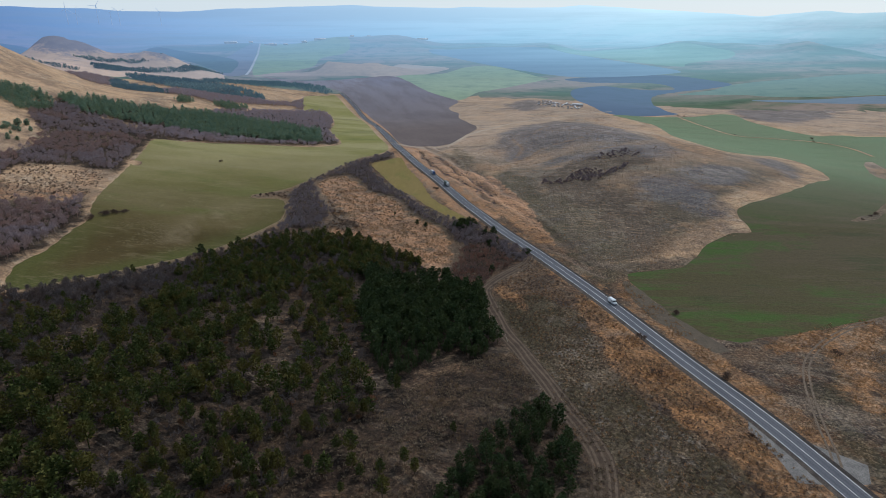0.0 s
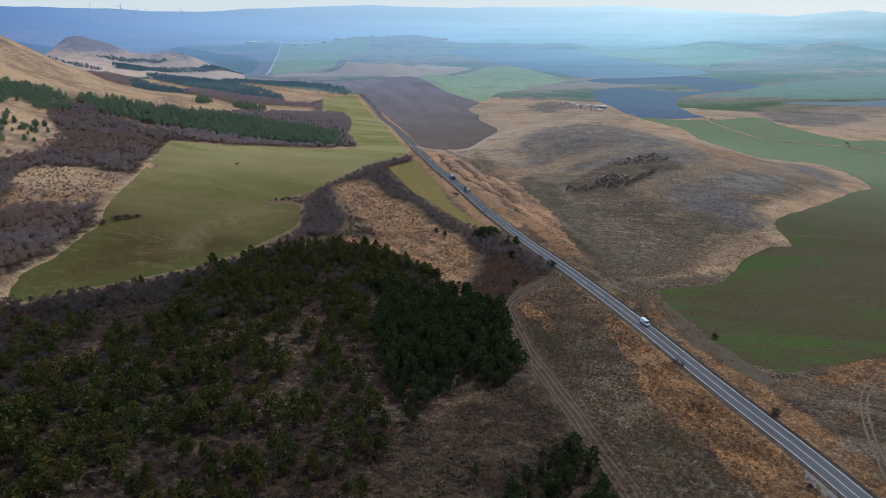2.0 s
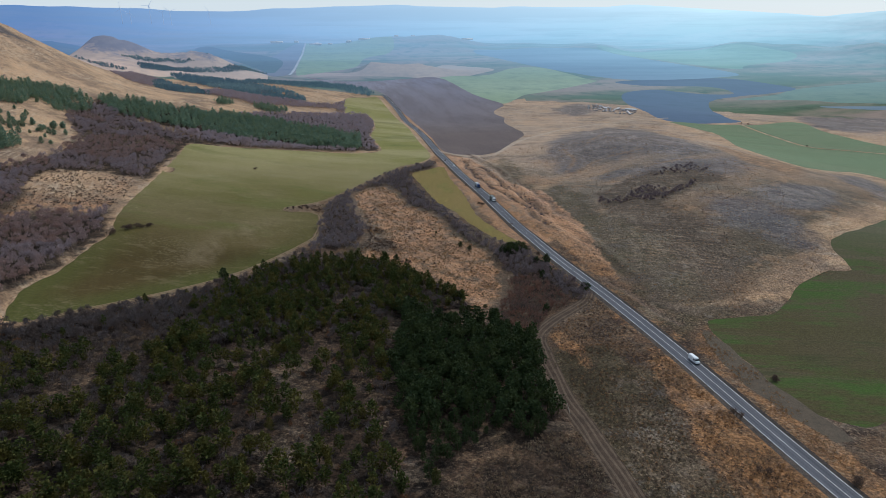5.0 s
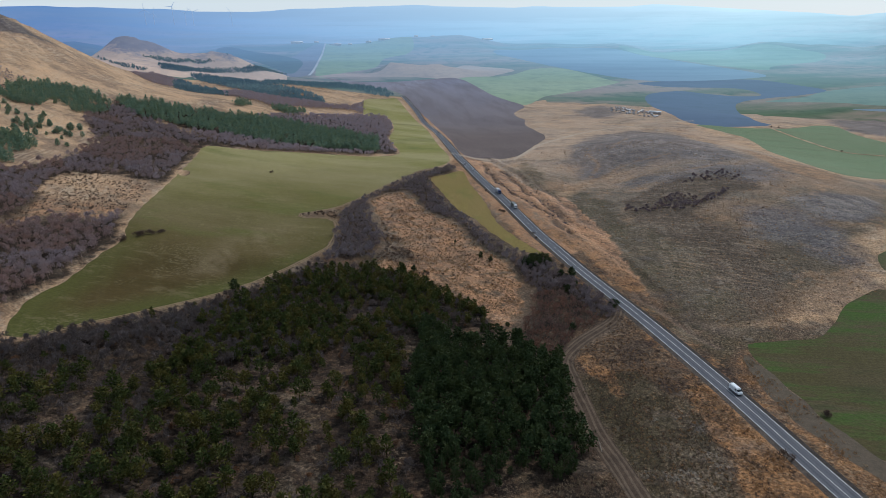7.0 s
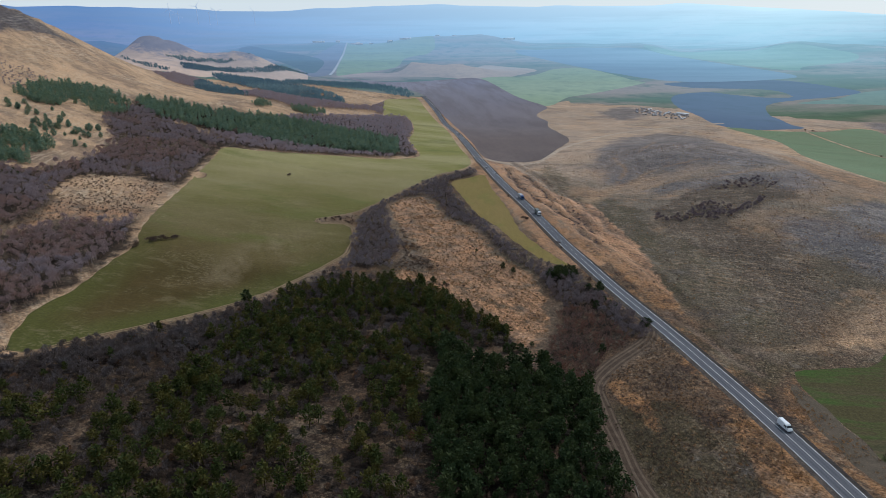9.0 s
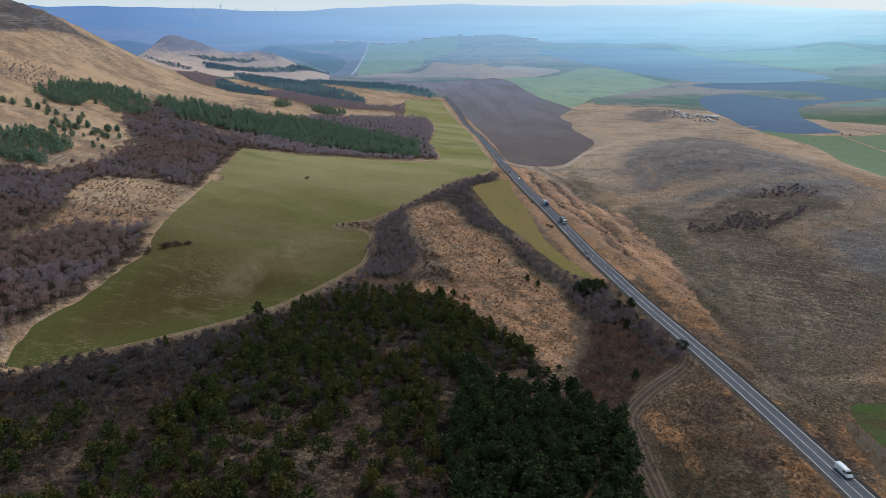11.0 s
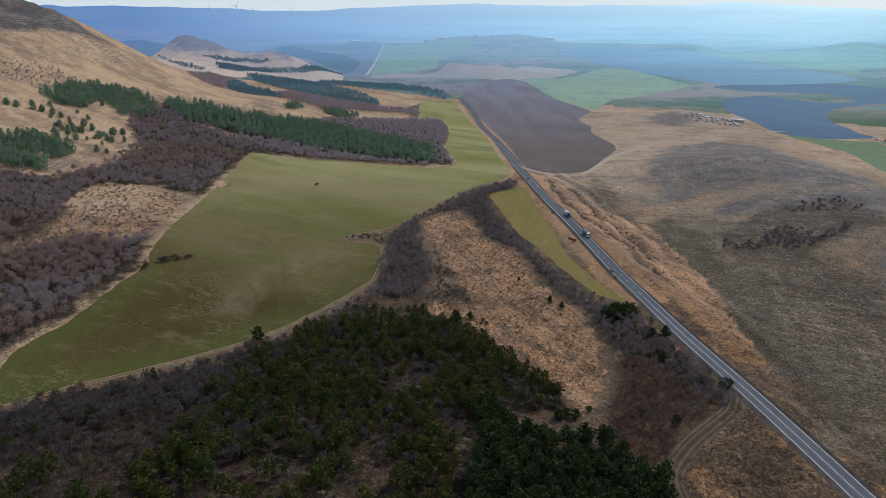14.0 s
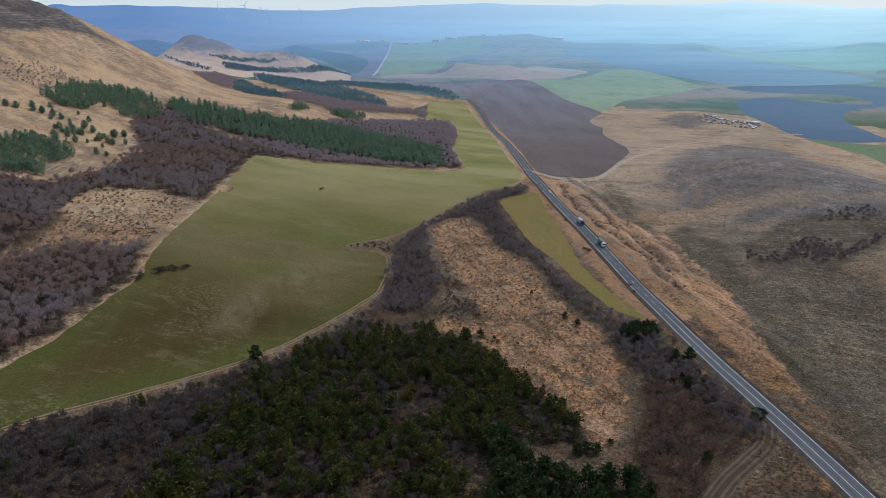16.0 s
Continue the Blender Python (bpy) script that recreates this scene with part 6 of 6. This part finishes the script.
def truck(cab_paint, box_paint, m, label):
    """A two-axle lorry; its front faces -y."""
    t = tagged(new("truck"), label, "truck", "vehicles on the road")
    solid("chassis", t, (0.9, 8.4, 0.3), (0, 0.2, 0.85), CHASSIS)
    solid("cab", t, (2.45, 2.1, 2.3), (0, -3.7, 1.95), cab_paint, "", 0.12, (0.94, 0.86, 0.1))
    solid("windscreen", t, (2.1, 0.06, 0.85), (0, -4.63, 2.35), DARK_GLASS, "dark windscreen", 0.02, None, (-7, 0, 0))
    for s in (-1, 1):
        solid("side_window", t, (0.05, 0.9, 0.65), (1.2 * s, -3.9, 2.35), DARK_GLASS, "", 0.01)
        solid("mirror", t, (0.12, 0.18, 0.5), (1.42 * s, -4.55, 2.4), CHASSIS, "", 0.03)
        solid("headlight", t, (0.4, 0.08, 0.22), (0.85 * s, -4.78, 1.05), LAMP_GLASS, "", 0.03)
    solid("bumper", t, (2.45, 0.25, 0.45), (0, -4.72, 0.72), CHASSIS, "", 0.06)
    solid("cargo_box", t, (2.55, 6.2, 2.6), (0, 1.45, 2.35), box_paint, "", 0.05)
    solid("roof_fairing", t, (2.2, 1.3, 0.5), (0, -3.4, 3.3), cab_paint, "", 0.1, (0.9, 0.6, 0.25))
    for y in (-1.2, 4.45):
        solid("box_rib", t, (2.6, 0.08, 2.62), (0, y, 2.35), STEEL, "", 0.01)
    wheels(t, 2.2, (-3.6, 2.6, 3.7), 0.5)
    t.matrix_basis = m


def van(paint, m):
    t = tagged(new("van"), "white high-roofed delivery van driving on the road", "van", "vehicles on the road")
    solid("body", t, (2.0, 4.6, 2.0), (0, 0.55, 1.4), paint, "", 0.18, (0.9, 0.97, 0.0))
    solid("bonnet", t, (1.95, 1.25, 0.95), (0, -2.25, 0.95), paint, "", 0.15, (0.9, 0.8, 0.12))
    solid("windscreen", t, (1.7, 0.9, 0.07), (0, -1.9, 1.75), DARK_GLASS, "dark sloping windscreen", 0.02, None, (40, 0, 0))
    for s in (-1, 1):
        solid("side_window", t, (0.05, 0.9, 0.55), (0.97 * s, -1.15, 1.75), DARK_GLASS, "", 0.01)
        solid("headlight", t, (0.35, 0.1, 0.2), (0.72 * s, -2.82, 0.95), LAMP_GLASS, "", 0.03)
        solid("mirror", t, (0.2, 0.1, 0.25), (1.12 * s, -1.65, 1.5), CHASSIS, "", 0.03)
    solid("bumper", t, (1.95, 0.2, 0.3), (0, -2.85, 0.5), CHASSIS, "", 0.05)
    wheels(t, 1.75, (-1.95, 1.6), 0.34)
    t.matrix_basis = m


def car(paint, m, label):
    t = tagged(new("car"), label, "car", "vehicles on the road")
    solid("body", t, (1.75, 4.3, 0.75), (0, 0, 0.68), paint, "", 0.15, (0.93, 0.96))
    solid("cabin", t, (1.6, 2.3, 0.6), (0, 0.25, 1.28), DARK_GLASS, "dark glazed cabin", 0.1, (0.85, 0.7, 0.1))
    solid("roof", t, (1.3, 1.4, 0.06), (0, 0.35, 1.58), paint, "", 0.02)
    for s in (-1, 1):
        solid("headlight", t, (0.35, 0.08, 0.16), (0.6 * s, -2.12, 0.75), LAMP_GLASS, "", 0.02)
    wheels(t, 1.55, (-1.35, 1.3), 0.31)
    t.matrix_basis = m


LANE = -1.75
truck(WHITE_PAINT, GREY_TARP, on_road(496, LANE), "white-cabbed lorry with a grey-green tarpaulin box on the road")
truck(BLUE_PAINT, PALE_TARP, on_road(540, LANE), "blue-cabbed lorry with a pale tarpaulin box on the road")
van(WHITE_PAINT, on_road(228, LANE))
car(WHITE_PAINT, on_road(628, LANE), "small white car driving on the road")
car(SILVER_PAINT, on_road(655, -LANE) @ pose(0, 0, 0, 0, 0, 180), "small silver car driving on the road")
car(CHASSIS, on_road(905, LANE), "dark car far along the road")
car(SILVER_PAINT, on_road(930, LANE), "silver car far along the road")

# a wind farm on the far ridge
# white with the haze of the ridge put in as emission
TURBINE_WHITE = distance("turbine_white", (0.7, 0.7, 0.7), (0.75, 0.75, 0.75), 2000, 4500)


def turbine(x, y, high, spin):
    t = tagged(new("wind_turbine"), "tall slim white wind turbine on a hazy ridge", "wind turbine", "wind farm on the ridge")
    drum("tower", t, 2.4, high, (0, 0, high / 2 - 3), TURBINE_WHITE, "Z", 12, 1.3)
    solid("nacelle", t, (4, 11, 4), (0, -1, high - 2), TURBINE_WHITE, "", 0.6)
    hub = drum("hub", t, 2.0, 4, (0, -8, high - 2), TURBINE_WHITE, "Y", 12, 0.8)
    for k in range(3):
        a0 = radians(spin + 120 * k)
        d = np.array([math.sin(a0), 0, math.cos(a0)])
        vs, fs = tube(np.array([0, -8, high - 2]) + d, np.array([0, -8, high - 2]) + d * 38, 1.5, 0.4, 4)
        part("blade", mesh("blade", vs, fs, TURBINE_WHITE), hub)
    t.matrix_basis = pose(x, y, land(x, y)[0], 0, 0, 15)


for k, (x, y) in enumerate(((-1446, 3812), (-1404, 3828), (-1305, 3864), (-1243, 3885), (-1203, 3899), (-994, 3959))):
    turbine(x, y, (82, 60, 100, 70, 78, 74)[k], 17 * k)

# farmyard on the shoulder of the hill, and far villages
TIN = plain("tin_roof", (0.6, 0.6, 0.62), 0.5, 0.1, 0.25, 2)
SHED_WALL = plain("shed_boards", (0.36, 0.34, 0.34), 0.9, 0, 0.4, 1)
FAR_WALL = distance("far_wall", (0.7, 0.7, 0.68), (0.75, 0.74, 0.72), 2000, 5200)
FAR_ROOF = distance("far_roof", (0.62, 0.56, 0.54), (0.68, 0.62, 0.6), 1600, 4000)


def gable(wide, long, eave, ridge, over=0.4):
    w, n = wide / 2 + over, long / 2 + over
    vs = [(-w, -n, eave - 0.15), (0, -n, ridge), (w, -n, eave - 0.15), (-w, n, eave - 0.15), (0, n, ridge), (w, n, eave - 0.15),
          (-w, -n, eave), (0, -n, ridge + 0.2), (w, -n, eave), (-w, n, eave), (0, n, ridge + 0.2), (w, n, eave)]
    return np.array(vs), np.array([(0, 1, 4, 3), (1, 2, 5, 4), (6, 9, 10, 7), (7, 10, 11, 8), (0, 3, 9, 6), (2, 8, 11, 5), (0, 6, 7, 1), (1, 7, 8, 2), (3, 4, 10, 9), (4, 5, 11, 10)])


def shed(x, y, wide, long, high, turn, wall, roof, label, name="shed", group="sheds of the farmyard"):
    t = tagged(new(name), label, name, group)
    solid("wall", t, (wide, long, high + 1), (0, 0, high / 2 - 0.5), wall, "", 0)
    vs, fs = gable(wide, long, high, high + wide * 0.22)
    part("roof", mesh("roof", vs, fs, roof), t)
    solid("door", t, (wide * 0.3, 0.1, high * 0.75), (0, -long / 2 - 0.04, high * 0.37), CHASSIS, "", 0)
    t.matrix_basis = pose(x, y, land(x, y)[0], 0, 0, turn)


r2 = np.random.default_rng(90)
shed(447, 1052, 6, 19, 2.8, 62, SHED_WALL, plain("white_roof", (0.6, 0.61, 0.62), 0.5, 0, 0.1, 2), "long low barn with a white tin roof", "barn")
yard = sown(VILLAGE, 8, 91, 0.6, feather=0)
for k, (x, y) in enumerate(yard[:90]):
    shed(x, y, r2.uniform(1.6, 3.2), r2.uniform(2, 4.5), r2.uniform(1.0, 2.0), r2.uniform(0, 180), SHED_WALL, SHED_WALL if k % 3 else TIN, "small grey shed with a tin roof in a farmyard")
for k, (x, y) in enumerate(HOUSES[:13]):
    f = 3150 / y
    shed(x * f + 60 * (k % 3), y * f + 40 * (k % 4), 11, 20 if k % 4 else 60, 6, r2.uniform(60, 120), FAR_WALL, FAR_ROOF if k % 3 else FAR_WALL, "pale house in a hazy far village", "house", "far village")

# a fallen trunk by the dense pines
log = tagged(new("fallen_log"), "bleached fallen pine trunk lying in the grass", "log")
vs, fs = tube((0, 0, 0.15), (2.6, 5.2, 0.35), 0.16, 0.08, 7)
part("stem", mesh("stem", vs, fs, plain("bleached_wood", (0.22, 0.19, 0.155), 0.85)), log)
vs, fs = tube((1.4, 2.8, 0.2), (2.1, 2.9, 0.9), 0.05, 0.02, 5)
part("stub", mesh("stub", vs, fs, plain("bleached_branch", (0.33, 0.28, 0.23), 0.85)), log)
log.matrix_basis = pose(62.5, 197, land(62.5, 197)[0], 0, 0, 20)
